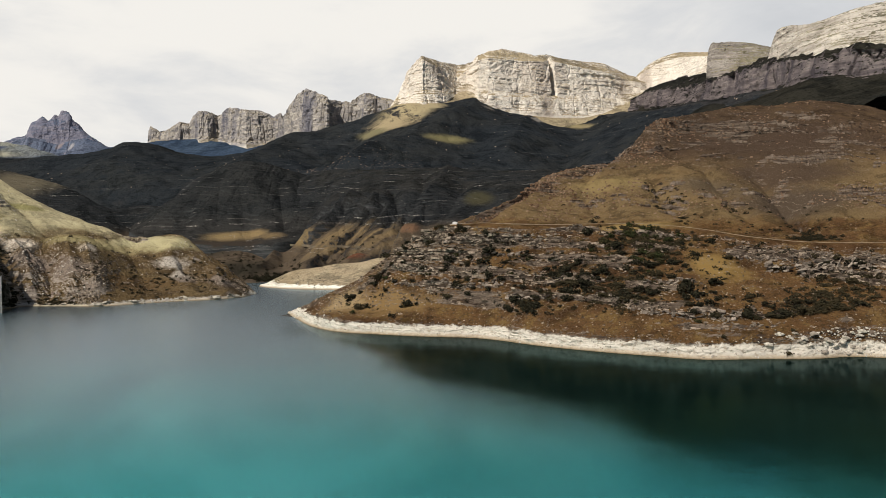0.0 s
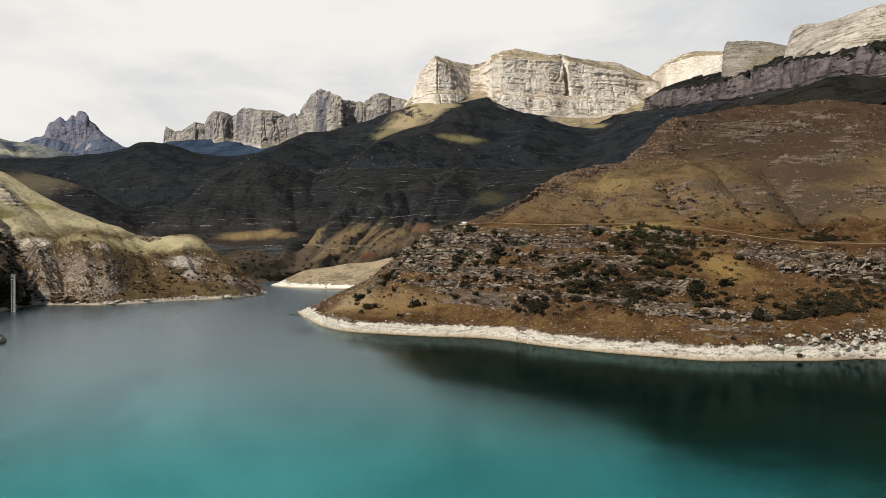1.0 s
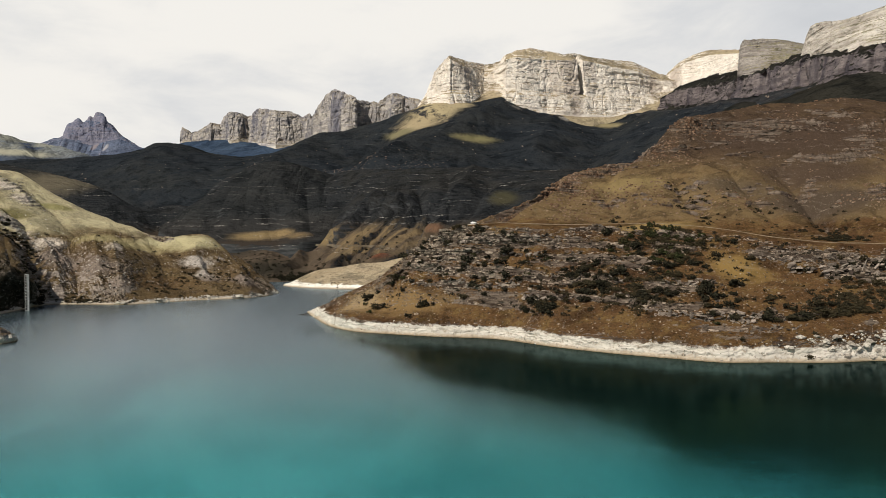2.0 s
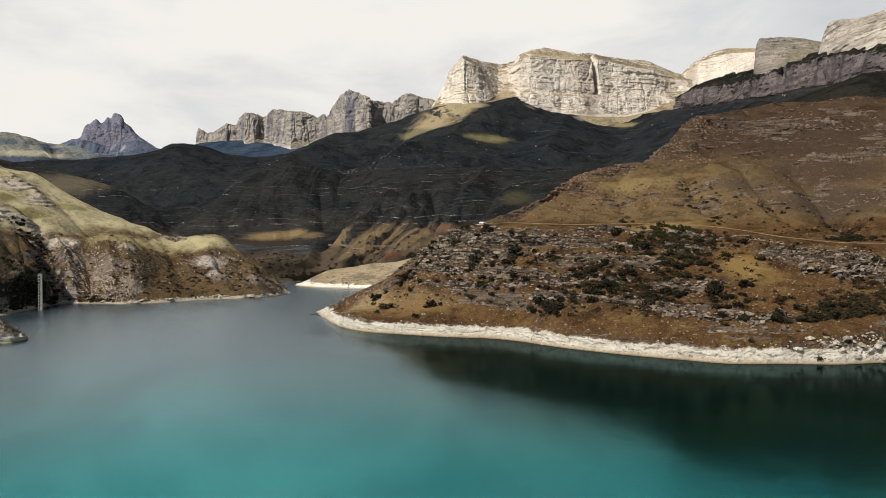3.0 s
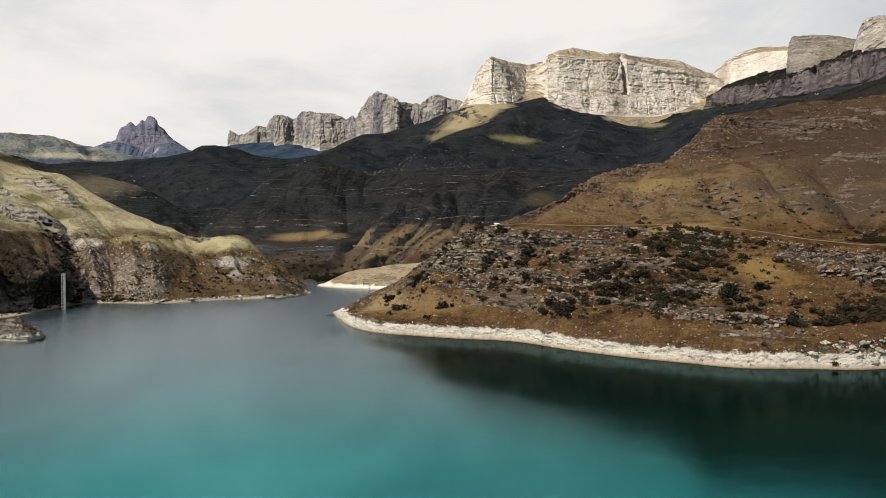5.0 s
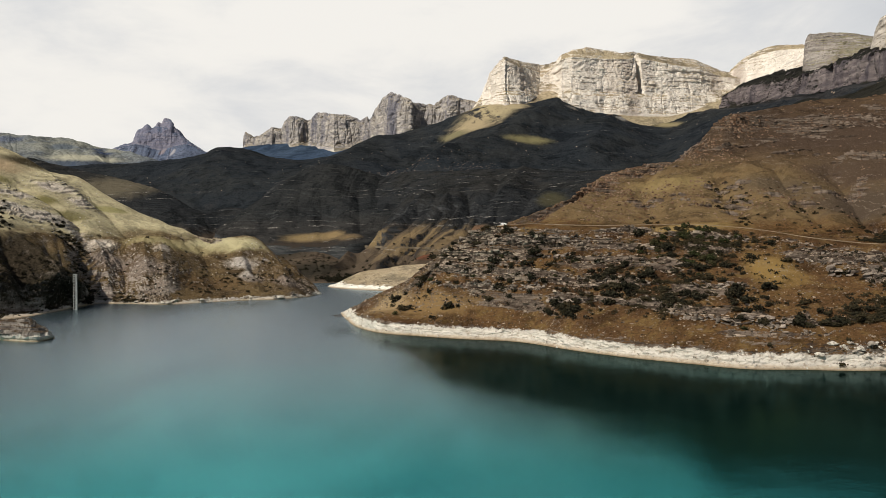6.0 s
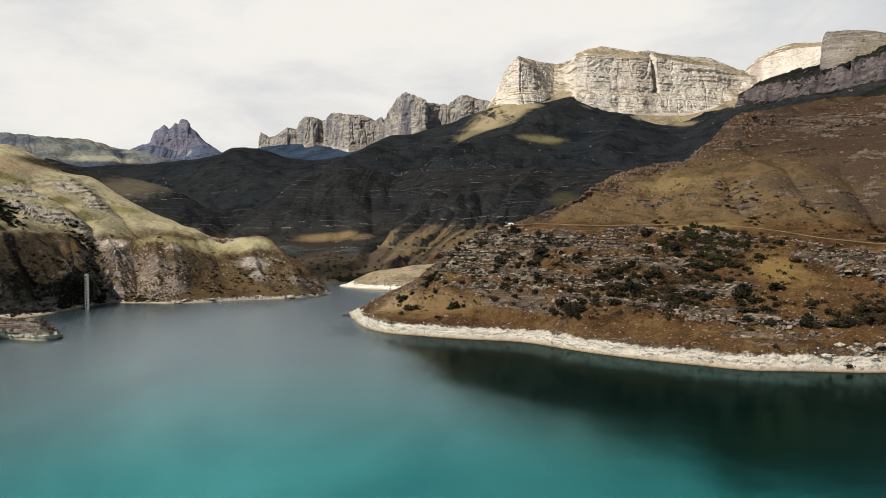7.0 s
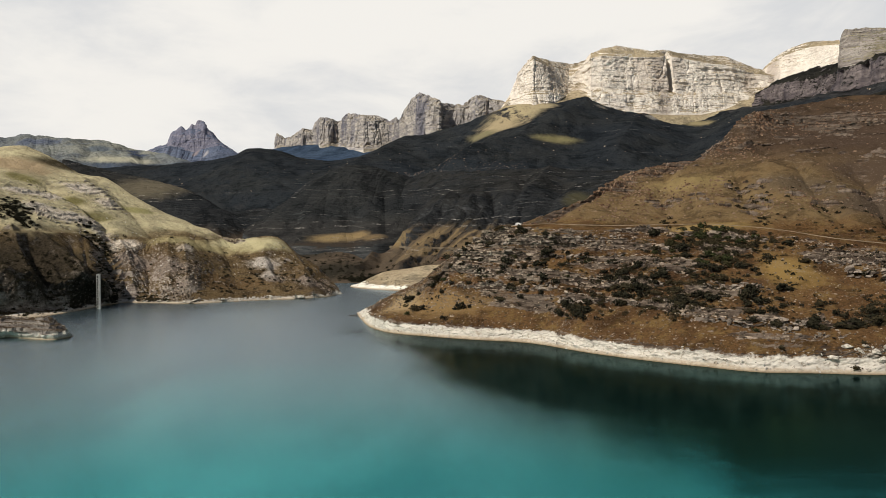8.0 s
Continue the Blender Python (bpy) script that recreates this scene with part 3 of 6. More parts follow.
LEFT_BANK = [(-310, 600, 10), (-273, 600, 5), (-244, 612, 2), (-229, 660, 4), (-223, 690, 4), (-219, 729, 3), (-189, 726, 3), (-152, 716, 5), (-122, 731, 4), (-93, 749, 3), (-61, 760, 4), (-40, 780, 5), (-28, 802, 5), (-21, 836, 2)]
LEFT_FACE = [(-288, 563, 33), (-269, 594, 31), (-251, 626, 27), (-231, 659, 23), (-221, 678, 22), (-223, 738, 19), (-197, 752, 21), (-165, 756, 22), (-135, 780, 22), (-108, 800, 21), (-78, 818, 19), (-55, 830, 18), (-40, 845, 13), (-25, 860, 4)]
LEFT_WALL = [(-309, 599, 51), (-289, 633, 49), (-271, 670, 46), (-251, 700, 42), (-239, 715, 39), (-238, 770, 43), (-214, 798, 45), (-182, 806, 46), (-150, 832, 43), (-122, 846, 38), (-93, 862, 37), (-69, 868, 31), (-51, 868, 22), (-28, 870, 6)]
LEFT_RIM = [(-332, 637, 69), (-312, 677, 69), (-296, 724, 69), (-282, 769, 70), (-268, 789, 67), (-256, 818, 67), (-239, 870, 72), (-213, 906, 72), (-181, 916, 66), (-148, 911, 55), (-112, 905, 57), (-88, 890, 46), (-65, 890, 29), (-32, 880, 8)]
LEFT_MEADOW = [(-365, 695, 95), (-345, 740, 96), (-326, 789, 96), (-303, 816, 90), (-285, 833, 84), (-269, 856, 82), (-252, 898, 84), (-226, 929, 82), (-193, 936, 74), (-157, 915, 59), (-109, 925, 61), (-87, 910, 47), (-65, 910, 29), (-34, 890, 8)]
LEFT_SLOPE = [(-414, 780, 131), (-391, 829, 133), (-367, 877, 131), (-340, 902, 124), (-319, 920, 117), (-297, 941, 110), (-277, 959, 102), (-242, 962, 88), (-206, 950, 75), (-170, 940, 55), (-109, 935, 60), (-87, 930, 45), (-65, 930, 26), (-36, 900, 8)]
LEFT_CREST = [(-548, 1010, 183), (-479, 1000, 180), (-434, 1000, 180), (-399, 1000, 166), (-362, 990, 147), (-327, 985, 139), (-300, 980, 123), (-263, 980, 99), (-221, 975, 82), (-176, 960, 56), (-109, 945, 60), (-85, 940, 43), (-63, 940, 26), (-38, 910, 7)]
ROCK_SHORE = [(-236.6, 468.7, 0), (-209.1, 466.2, 0), (-191.3, 469.9, 0), (-173.6, 460.5, 0), (-160.6, 456.8, 0), (-156.1, 466.7, 0), (-157.1, 474.9, 0)]
ROCK_BANK = [(-232.6, 462, 4.8), (-206.8, 462, 4.6), (-188.8, 465, 4.7), (-173.4, 460, 4.4), (-162.1, 458, 3.9), (-156.9, 464, 2.4), (-155.3, 468, 1.4)]
ROCK_TOP = [(-243.2, 480, 12.5), (-216.4, 480, 11.5), (-195.2, 478, 9.4), (-183.2, 474, 9.1), (-172.9, 472, 10.5), (-167.2, 474, 6.1), (-160.3, 476, 1.3)]
VALLEY_FLOOR = [(-427, 1300, 18), (-322, 1300, 17), (-215, 1250, 17), (-115, 1150, 12), (-52, 1060, 1), (-5, 1030, 0), (55, 1000, 7), (116, 1010, 15), (180, 1020, 22), (255, 1000, 45), (334, 950, 60)]
VALLEY_FOOT = [(-512, 1550, 54), (-387, 1550, 53), (-260, 1500, 55), (-152, 1480, 50), (-67, 1300, 36), (-8, 1220, 24), (60, 1120, 36), (125, 1100, 53), (191, 1090, 69), (274, 1080, 86), (367, 1050, 101)]
VALLEY_FAN = [(-556, 1680, 89), (-420, 1680, 89), (-299, 1650, 86), (-184, 1660, 78), (-88, 1640, 78), (-13, 1450, 57), (65, 1260, 76), (135, 1200, 90), (202, 1160, 104), (291, 1150, 118), (391, 1120, 130)]
VALLEY_SPUR = [(-576, 1740, 139), (-436, 1740, 133), (-309, 1700, 107), (-213, 1700, 136), (-115, 1690, 132), (-4, 1600, 120), (82, 1400, 125), (152, 1270, 129), (215, 1210, 130), (300, 1190, 139), (401, 1150, 146)]
VALLEY_HEAD = [(-596, 1800, 186), (-451, 1800, 174), (-320, 1760, 126), (-218, 1740, 172), (-117, 1720, 165), (2, 1660, 156), (94, 1540, 169), (177, 1400, 166), (244, 1320, 164), (332, 1280, 162), (428, 1230, 166)]
VALLEY_TOP = [(-630, 1900, 227), (-464, 1850, 184), (-340, 1800, 132), (-183, 1760, 195), (-56, 1750, 196), (20, 1740, 180), (105, 1640, 208), (199, 1540, 202), (290, 1490, 203), (389, 1420, 193), (468, 1350, 187)]
SPUR_FOOT = [(-275, 1590, 87), (-244, 1510, 83), (-178, 1470, 74), (-111, 1450, 78), (-46, 1440, 78), (8, 1345, 68), (67, 1360, 72)]
SPUR_FAN = [(-262, 1500, 75), (-227, 1420, 65), (-163, 1370, 53), (-99, 1330, 52), (-38, 1310, 53), (10, 1275, 54), (62, 1310, 56)]
SPUR_LOW = [(-240, 1640, 121), (-210, 1550, 120), (-157, 1520, 124), (-100, 1505, 127), (-38, 1500, 127), (13, 1455, 114), (93, 1460, 117)]
SPUR_MID = [(-175, 1700, 171), (-152, 1615, 168), (-114, 1590, 170), (-72, 1580, 174), (-24, 1575, 174), (23, 1580, 162), (121, 1660, 163)]
SPUR_TOP = [(-108, 1780, 229), (-92, 1710, 224), (-70, 1680, 227), (-41, 1680, 228), (-4, 1690, 225), (40, 1710, 213), (120, 1760, 198)]
MOUNT_FOOT = [(-854, 1900, 93), (-631, 1900, 93), (-439, 1900, 93), (-260, 1850, 91), (-101, 1850, 119), (59, 1750, 129), (205, 1650, 162), (337, 1550, 157), (455, 1450, 151), (556, 1350, 156), (642, 1250, 180), (731, 1150, 218), (799, 1050, 224), (929, 980, 216)]
MOUNT_LOW = [(-990, 2200, 205), (-732, 2200, 199), (-498, 2150, 197), (-296, 2100, 210), (-113, 2050, 208), (64, 1950, 238), (223, 1800, 233), (379, 1750, 237), (536, 1720, 242), (656, 1600, 244), (757, 1480, 255), (836, 1320, 268), (896, 1180, 278), (1022, 1080, 259)]
MOUNT_MID = [(-1127, 2500, 256), (-834, 2500, 271), (-602, 2450, 274), (-374, 2450, 280), (-149, 2350, 280), (72, 2250, 308), (252, 2050, 315), (415, 2000, 323), (615, 1980, 327), (768, 1880, 328), (885, 1750, 333), (922, 1480, 324), (944, 1260, 317), (1069, 1130, 292)]
MOUNT_HIGH = [(-1264, 2800, 294), (-935, 2800, 322), (-710, 2800, 329), (-445, 2900, 367), (-187, 2750, 350), (81, 2600, 401), (292, 2320, 404), (438, 2200, 413), (667, 2180, 404), (916, 2250, 425), (1009, 2000, 404), (989, 1600, 363), (977, 1320, 344), (1087, 1150, 321)]
MOUNT_TOP = [(-1332, 2950, 316), (-986, 2950, 345), (-758, 2950, 347), (-469, 3050, 392), (-170, 2950, 367), (126, 2760, 437), (311, 2480, 462), (413, 2300, 477), (647, 2330, 477), (1004, 2420, 470), (1089, 2180, 450), (1030, 1680, 389), (985, 1340, 357), (1068, 1130, 345)]
WALL_FOOT = [(360, 2370, 461), (389, 2385, 468), (406, 2360, 470), (435, 2300, 463), (460, 2275, 463), (508, 2290, 470), (552, 2325, 492), (593, 2375, 524), (627, 2385, 541), (643, 2350, 520), (641, 2290, 484), (671, 2275, 468), (718, 2280, 456), (778, 2295, 452), (831, 2288, 447), (875, 2295, 445), (922, 2305, 446), (1002, 2315, 449), (1086, 2330, 470), (1144, 2350, 495), (1198, 2360, 517), (1264, 2360, 533)]
WALL_STEP = [(377, 2388, 476), (407, 2403, 492), (431, 2378, 513), (438, 2318, 505), (464, 2293, 505), (512, 2308, 509), (556, 2343, 526), (597, 2393, 545), (632, 2403, 557), (647, 2368, 545), (646, 2308, 519), (677, 2293, 510), (724, 2298, 509), (784, 2313, 506), (838, 2306, 500), (882, 2313, 501), (929, 2323, 504), (1010, 2333, 511), (1094, 2348, 519), (1152, 2368, 528), (1207, 2378, 539), (1273, 2378, 552)]
WALL_BENCH = [(379, 2402, 480), (409, 2417, 505), (433, 2392, 528), (441, 2332, 522), (467, 2307, 522), (515, 2322, 526), (559, 2357, 543), (601, 2407, 559), (636, 2417, 570), (651, 2382, 559), (650, 2322, 538), (681, 2307, 531), (728, 2312, 529), (789, 2327, 525), (843, 2320, 519), (887, 2327, 522), (934, 2337, 528), (1015, 2347, 538), (1100, 2362, 545), (1159, 2382, 550), (1214, 2392, 553), (1281, 2392, 563)]
WALL_RIM = [(382, 2420, 485), (412, 2435, 527), (436, 2410, 587), (444, 2350, 597), (470, 2325, 621), (519, 2340, 601), (563, 2375, 583), (605, 2425, 585), (640, 2435, 618), (656, 2400, 629), (655, 2340, 630), (686, 2325, 635), (734, 2330, 635), (795, 2345, 637), (849, 2338, 635), (893, 2345, 642), (941, 2355, 640), (1023, 2365, 629), (1108, 2380, 623), (1167, 2400, 614), (1223, 2410, 603), (1290, 2410, 597)]
WALL_TOP = [(391, 2480, 497), (422, 2495, 546), (447, 2470, 613), (455, 2410, 622), (482, 2385, 646), (531, 2400, 638), (577, 2435, 641), (620, 2485, 648), (655, 2495, 653), (672, 2460, 655), (671, 2400, 661), (703, 2385, 673), (752, 2390, 685), (815, 2405, 682), (870, 2398, 671), (916, 2405, 678), (965, 2415, 670), (1048, 2425, 666), (1136, 2440, 666), (1196, 2460, 653), (1253, 2470, 636), (1322, 2470, 624)]
UPPER_FOOT = [(1243, 2430, 542), (1292, 2380, 550), (1325, 2300, 557), (1333, 2150, 551), (1361, 2050, 544), (1471, 2000, 569)]
UPPER_TOP = [(1291, 2480, 644), (1324, 2440, 679), (1369, 2360, 695), (1387, 2220, 665), (1407, 2120, 643), (1529, 2080, 641)]
BLOCK_FOOT = [(1112, 1765, 472), (1092, 1722, 464), (1104, 1680, 456), (1137, 1620, 455), (1180, 1600, 465), (1253, 1600, 469)]
BLOCK_TOP = [(1115, 1768, 480), (1110, 1745, 550), (1122, 1720, 556), (1184, 1700, 554), (1238, 1690, 545), (1322, 1690, 543)]
TOWER_FOOT = [(1099, 1500, 446), (1064, 1440, 435), (1057, 1380, 426), (1016, 1250, 397), (1039, 1170, 396), (1103, 1100, 395)]
TOWER_TOP = [(1103, 1504, 455), (1100, 1475, 506), (1088, 1430, 514), (1072, 1320, 491), (1088, 1220, 492), (1162, 1160, 506)]
BAND_FOOT = [(1098, 2180, 447), (1126, 2110, 446), (1097, 1900, 418), (1022, 1620, 378), (1020, 1520, 369), (1019, 1440, 365), (986, 1300, 349), (971, 1180, 345), (999, 1100, 327), (1044, 1040, 324)]
BAND_TOP = [(1127, 2220, 500), (1152, 2160, 517), (1142, 1950, 489), (1073, 1690, 451), (1054, 1560, 441), (1046, 1470, 437), (1015, 1340, 416), (995, 1210, 397), (1025, 1130, 391), (1074, 1070, 386)]
RIDGE_TOP = [(-572, 3847, 545), (-559, 3833, 600), (-510, 3790, 572), (-471, 3699, 563), (-429, 3621, 577), (-397, 3571, 586), (-353, 3588, 584), (-337, 3551, 610), (-305, 3464, 622), (-264, 3446, 618), (-225, 3485, 607), (-203, 3424, 605), (-188, 3379, 616), (-167, 3318, 618), (-95, 3187, 590), (-30, 3195, 586), (17, 3194, 563), (45, 3133, 575), (54, 3115, 549), (67, 3063, 562), (80, 3021, 539), (87, 2953, 573), (126, 2757, 601), (159, 2708, 582), (197, 2675, 559), (208, 2714, 554), (254, 2755, 558), (306, 2715, 548), (315, 2647, 561), (324, 2601, 564), (359, 2600, 557), (408, 2594, 543), (455, 2540, 517)]
RIDGE_FOOT = [(-563, 3787, 524), (-550, 3773, 528), (-501, 3730, 521), (-463, 3639, 507), (-422, 3561, 498), (-391, 3511, 492), (-347, 3528, 500), (-331, 3491, 496), (-300, 3404, 488), (-260, 3386, 489), (-221, 3425, 494), (-200, 3364, 482), (-185, 3319, 471), (-164, 3258, 462), (-93, 3127, 439), (-29, 3135, 441), (17, 3134, 456), (44, 3073, 453), (53, 3055, 456), (66, 3003, 451), (78, 2961, 448), (86, 2893, 439), (123, 2697, 412), (155, 2648, 404), (192, 2615, 405), (203, 2654, 412), (249, 2695, 428), (300, 2655, 448), (308, 2587, 446), (316, 2541, 447), (351, 2540, 463), (399, 2534, 488), (444, 2480, 500)]
FOREST_FOOT = [(-741, 3000, 327), (-527, 2960, 325), (-333, 2900, 322), (-164, 2850, 319), (3, 2800, 358), (164, 2700, 389), (304, 2500, 405), (405, 2350, 448)]
FOREST_TOP = [(-861, 3900, 459), (-665, 3860, 516), (-355, 3510, 503), (-180, 3310, 476), (2, 3150, 446), (170, 2810, 443), (313, 2580, 451), (415, 2410, 488)]
PEAK_LINE = [(-1495, 4000, 432), (-1361, 4000, 482), (-1240, 4000, 532), (-1164, 4000, 559), (-1145, 4000, 576), (-1125, 4000, 628), (-1095, 4000, 643), (-1073, 4000, 657), (-1054, 4000, 641), (-1040, 4000, 647), (-1021, 4000, 670), (-1005, 4000, 664), (-991, 4000, 688), (-960, 4000, 685), (-952, 4000, 660), (-925, 4000, 629), (-887, 4000, 595), (-842, 4000, 558), (-792, 4000, 527), (-751, 4000, 510), (-647, 4000, 480)]
PEAK_CRAG = [(-1468, 3930, 420), (-1337, 3930, 466), (-1218, 3930, 507), (-1143, 3930, 539), (-1124, 3930, 544), (-1106, 3930, 547), (-1076, 3930, 541), (-1055, 3930, 534), (-1036, 3930, 528), (-1023, 3930, 525), (-1004, 3930, 520), (-988, 3930, 517), (-974, 3930, 521), (-944, 3930, 530), (-936, 3930, 532), (-909, 3930, 540), (-871, 3930, 551), (-827, 3930, 535), (-778, 3930, 512), (-737, 3930, 494), (-635, 3930, 467)]
FAR_LINE = [(-1911, 3300, 520), (-1681, 3300, 500), (-1530, 3300, 520), (-1425, 3300, 503), (-1296, 3300, 497), (-1155, 3300, 481), (-1061, 3300, 459), (-901, 3200, 424), (-692, 3100, 358)]

# ---- ground and water ----
gx = np.concatenate([np.linspace(-4500, -900, 25), np.linspace(-850, 850, 70), np.linspace(900, 4500, 25)])
gy = np.concatenate([np.linspace(-3500, -700, 20), np.linspace(-650, 1300, 80), np.linspace(1350, 4700, 30)])
gg = np.stack([*np.meshgrid(gx, gy), np.zeros((len(gy), len(gx)))], -1)
out = np.hypot(gg[..., 0] / 620, (gg[..., 1] - 250) / 740)
gg[..., 2] = -14 + 13 * sstep(out, 0.9, 1.2) + 60 * sstep(-gg[..., 1], 450, 1400) * (1 + 0.5 * fbm(gg, 400, 4))
ground = tagged(grid_mesh("ground", gg, M_BED), "brown stony lake bed and valley ground", "ground", kind="structure")
wx, wy = np.meshgrid(np.linspace(-700, 700, 30), np.linspace(-560, 1060, 30))
water = tagged(grid_mesh("water", np.stack([wx, wy, 0 * wx], -1), M_WATER), "calm turquoise mountain lake reflecting the hills, part of the reflection tinted in", "lake", kind="structure")

# ---- headland and the hill above it ----
HEAD_ROWS = [4, 10, 14, 40, 46, 54, 64, 68, 14, 48, 56, 54, 46, 12]
g = loft([under(SHORE, (-2, -14), 9), SHORE, BEACH, BANK, FOOT, APRON, LEDGE, CRAG, RIM, ROAD, LOWHILL, MIDHILL, HIGHHILL, CREST, under(CREST, (40, 160), 60)], 820, HEAD_ROWS, (0.6, 1.2))
n0 = normals(g)
z0 = g[..., 2].copy()
on = sstep(z0, 0.2, 3.0)
row = np.arange(g.shape[0])[:, None]
tame = 1 - 0.93 * np.exp(-(((row - 308) / 8.0) ** 2)) * np.ones_like(z0)
g += n0 * (on * tame * (2.2 * fbm(g, 38, 5, 0.5, seed=3.1) + 0.9 * fbm(g, 9, 4, 0.55, seed=5.0)))[..., None]
upper = sstep(row, 316, 350) * (1 - sstep(row, 500, 525))
g += n0 * (upper * gullies(g, 7, 7.0, 4.0, 0.5, 3))[..., None]
g += n0 * (sstep(row, 60, 120) * (1 - sstep(row, 270, 296)) * gullies(g, 12, 3.5, 8.0, 0.5, 3))[..., None]
CRAGGY = [(192, 430, 16), (196, 386, 13), (204, 358, 12), (211, 338, 9), (195, 466, 16), (302, 393, 16), (143, 443, 15), (116, 465, 14), (136, 500, 16), (99, 510, 16), (150, 422, 10), (239, 439, 12), (289, 404, 14), (310, 374, 16), (170, 420, 14), (170, 455, 14), (120, 485, 14), (335, 350, 20), (203, 366, 13), (214, 346, 13), (225, 332, 11), (186, 372, 10), (238, 340, 9)]
SMOOTH = [(252, 391, 15), (252, 357, 12), (256, 330, 8), (103, 438, 12), (130, 409, 12), (153, 382, 12), (170, 362, 10), (64, 487, 12), (240, 408, 9), (172, 489, 7), (88, 448, 10)]
ledgy = 0.0 * z0 - 0.12
for x, y, r in CRAGGY:
    ledgy = np.maximum(ledgy, 0.75 * np.exp(-((g[..., 0] - x) ** 2 + (g[..., 1] - y) ** 2) / (2 * r * r)) - 0.12)
for x, y, r in SMOOTH:
    ledgy = ledgy - 0.7 * np.exp(-((g[..., 0] - x) ** 2 + (g[..., 1] - y) ** 2) / (2 * r * r))
stripe = sstep(np.sin((z0 + 0.06 * g[..., 0] + 3.0 * fbm(g, 40, 3, seed=33.0)) * 6.283 / 10.5), -0.45, 0.35)
patchy = (0.12 + 0.88 * stripe) * sstep(0.8 * fbm(g, 20, 5, 0.65, (1, 1, 0.35), 9.3) + ledgy, 0.05, 0.30)
beds = patchy * sstep(z0, 8, 13) * (1 - sstep(row, 290, 300)) * 0.95
beds += 0.8 * sstep(fbm(g, 42, 4, 0.6, (1, 1, 0.3), 2.2), 0.08, 0.3) * sstep(z0, 76, 88) * (1 - sstep(row, 496, 508))
for line, height, width in [([(304, 570), (286, 510), (280, 464)], -5.5, 7), ([(241, 557), (230, 515), (221, 491)], -4.0, 6), ([(386, 534), (355, 460), (333, 408)], -13, 11), ([(346, 554), (328, 482), (313, 428)], -5, 7), ([(270, 560), (256, 505)], 4, 14), ([(325, 560), (300, 480)], 4, 12)]:
    g[..., 2] += spur(g, line, height, width) * upper
out = n0 * np.array([1.0, 1.0, 0.15])
g = terraces(g, 4.2, beds, 0.2, 7.0, 1.0, out)
g = terraces(g, 1.5, 0.8 * beds, 0.3, 7.0, 1.0, 0.7 * out)
knobs = np.maximum(fbm(g, 6, 4, 0.6, seed=17.0), 0)
bank = sstep(row, 4, 9) * (1 - sstep(row, 30, 40))
g += n0 * (bank * (1.5 * fbm(g, 8, 5, 0.6, (1, 1, 0.4), 27.0) + 0.7 * fbm(g, 2.5, 3, 0.6, (1, 1, 0.3), 29.0)))[..., None]
g += n0 * (tame * (1.8 * knobs * beds + 0.4 * on * fbm(g, 2.2, 3, 0.6, seed=13.0)))[..., None]
for x, y, r in [(286, 396, 11), (303, 384, 12), (318, 370, 11), (196, 428, 9), (80, 512, 9)]:
    bold = np.exp(-(((g[..., 0] - x) / r) ** 2 + ((g[..., 1] - y) / (0.7 * r)) ** 2))
    g += n0 * (bold * 3.2 * np.maximum(fbm(g, 8, 4, 0.6, (1, 1, 0.7), 44.0, True), -0.35))[..., None]
crag = np.exp(-(((g[..., 0] - 347) / 24) ** 2 + ((z0 - 160) / 8) ** 2))
g += n0 * (crag * 3 * np.maximum(fbm(g, 9, 4, 0.6, seed=4.4, ridged=True), -0.3))[..., None]
HEAD, HEAD_BEDS = g, beds
headland = tagged(grid_mesh("hillside", g, M_HEAD, False), "brown dry hillside with rock ledges above a pale shore", "hillside", kind="structure")

# ---- sandy spit ----
g = loft([under(SPIT_SHORE, (-5, -12), 6), SPIT_SHORE, SPIT_BANK, SPIT_MID, SPIT_TOP, under(SPIT_TOP, (10, 60), 25)], 200, [4, 14, 30, 30, 8])
g += normals(g) * (sstep(g[..., 2], 0.2, 4) * (1.2 * fbm(g, 25, 5, seed=1.7)))[..., None]
SPIT = g
tagged(grid_mesh("sandy_spit", g, M_SPIT), "pale sandy spit with a chalky shoreline", "shore", kind="structure")

# ---- left hill ----
g = loft([under(LEFT_SHORE, (2, -14), 8), LEFT_SHORE, LEFT_BANK, LEFT_FACE, LEFT_WALL, LEFT_RIM, LEFT_MEADOW, LEFT_SLOPE, LEFT_CREST, under(LEFT_CREST, (0, 150), 70)], 620, [4, 16, 50, 50, 46, 30, 40, 46, 12], (0.5, 0.0))
n0, z0 = normals(g), g[..., 2].copy()
on = sstep(z0, 0.3, 5)
g += n0 * (on * (4.0 * fbm(g, 60, 5, seed=6.1) + 1.2 * fbm(g, 14, 4, 0.55, seed=2.0)))[..., None]
zr = z0 + 22 * fbm(g, 55, 4, 0.55, seed=51.0)
rough = sstep(z0, 2, 12) * (1 - sstep(zr, 42, 70))
ribbed = np.exp(-((g[..., 0] + 228) / 22) ** 2) + 0.8 * np.exp(-(((g[..., 0] + 165) / 22) ** 2 + ((z0 - 18) / 16) ** 2)) + 0.7 * np.exp(-((g[..., 0] + 50) / 20) ** 2)
g += n0 * (rough * 2.2 * fbm(g, 24, 5, 0.6, (1, 1, 1.6), 7.0, True))[..., None]
slant = np.stack([0.75 * g[..., 0] + 0.85 * g[..., 2], 0.4 * g[..., 1], 0.2 * g[..., 2] - 0.3 * g[..., 0]], -1)
g += n0 * (rough * (0.8 + 4.2 * np.minimum(ribbed, 1)) * fbm(slant, 13, 4, 0.6, seed=15.0, ridged=True))[..., None]
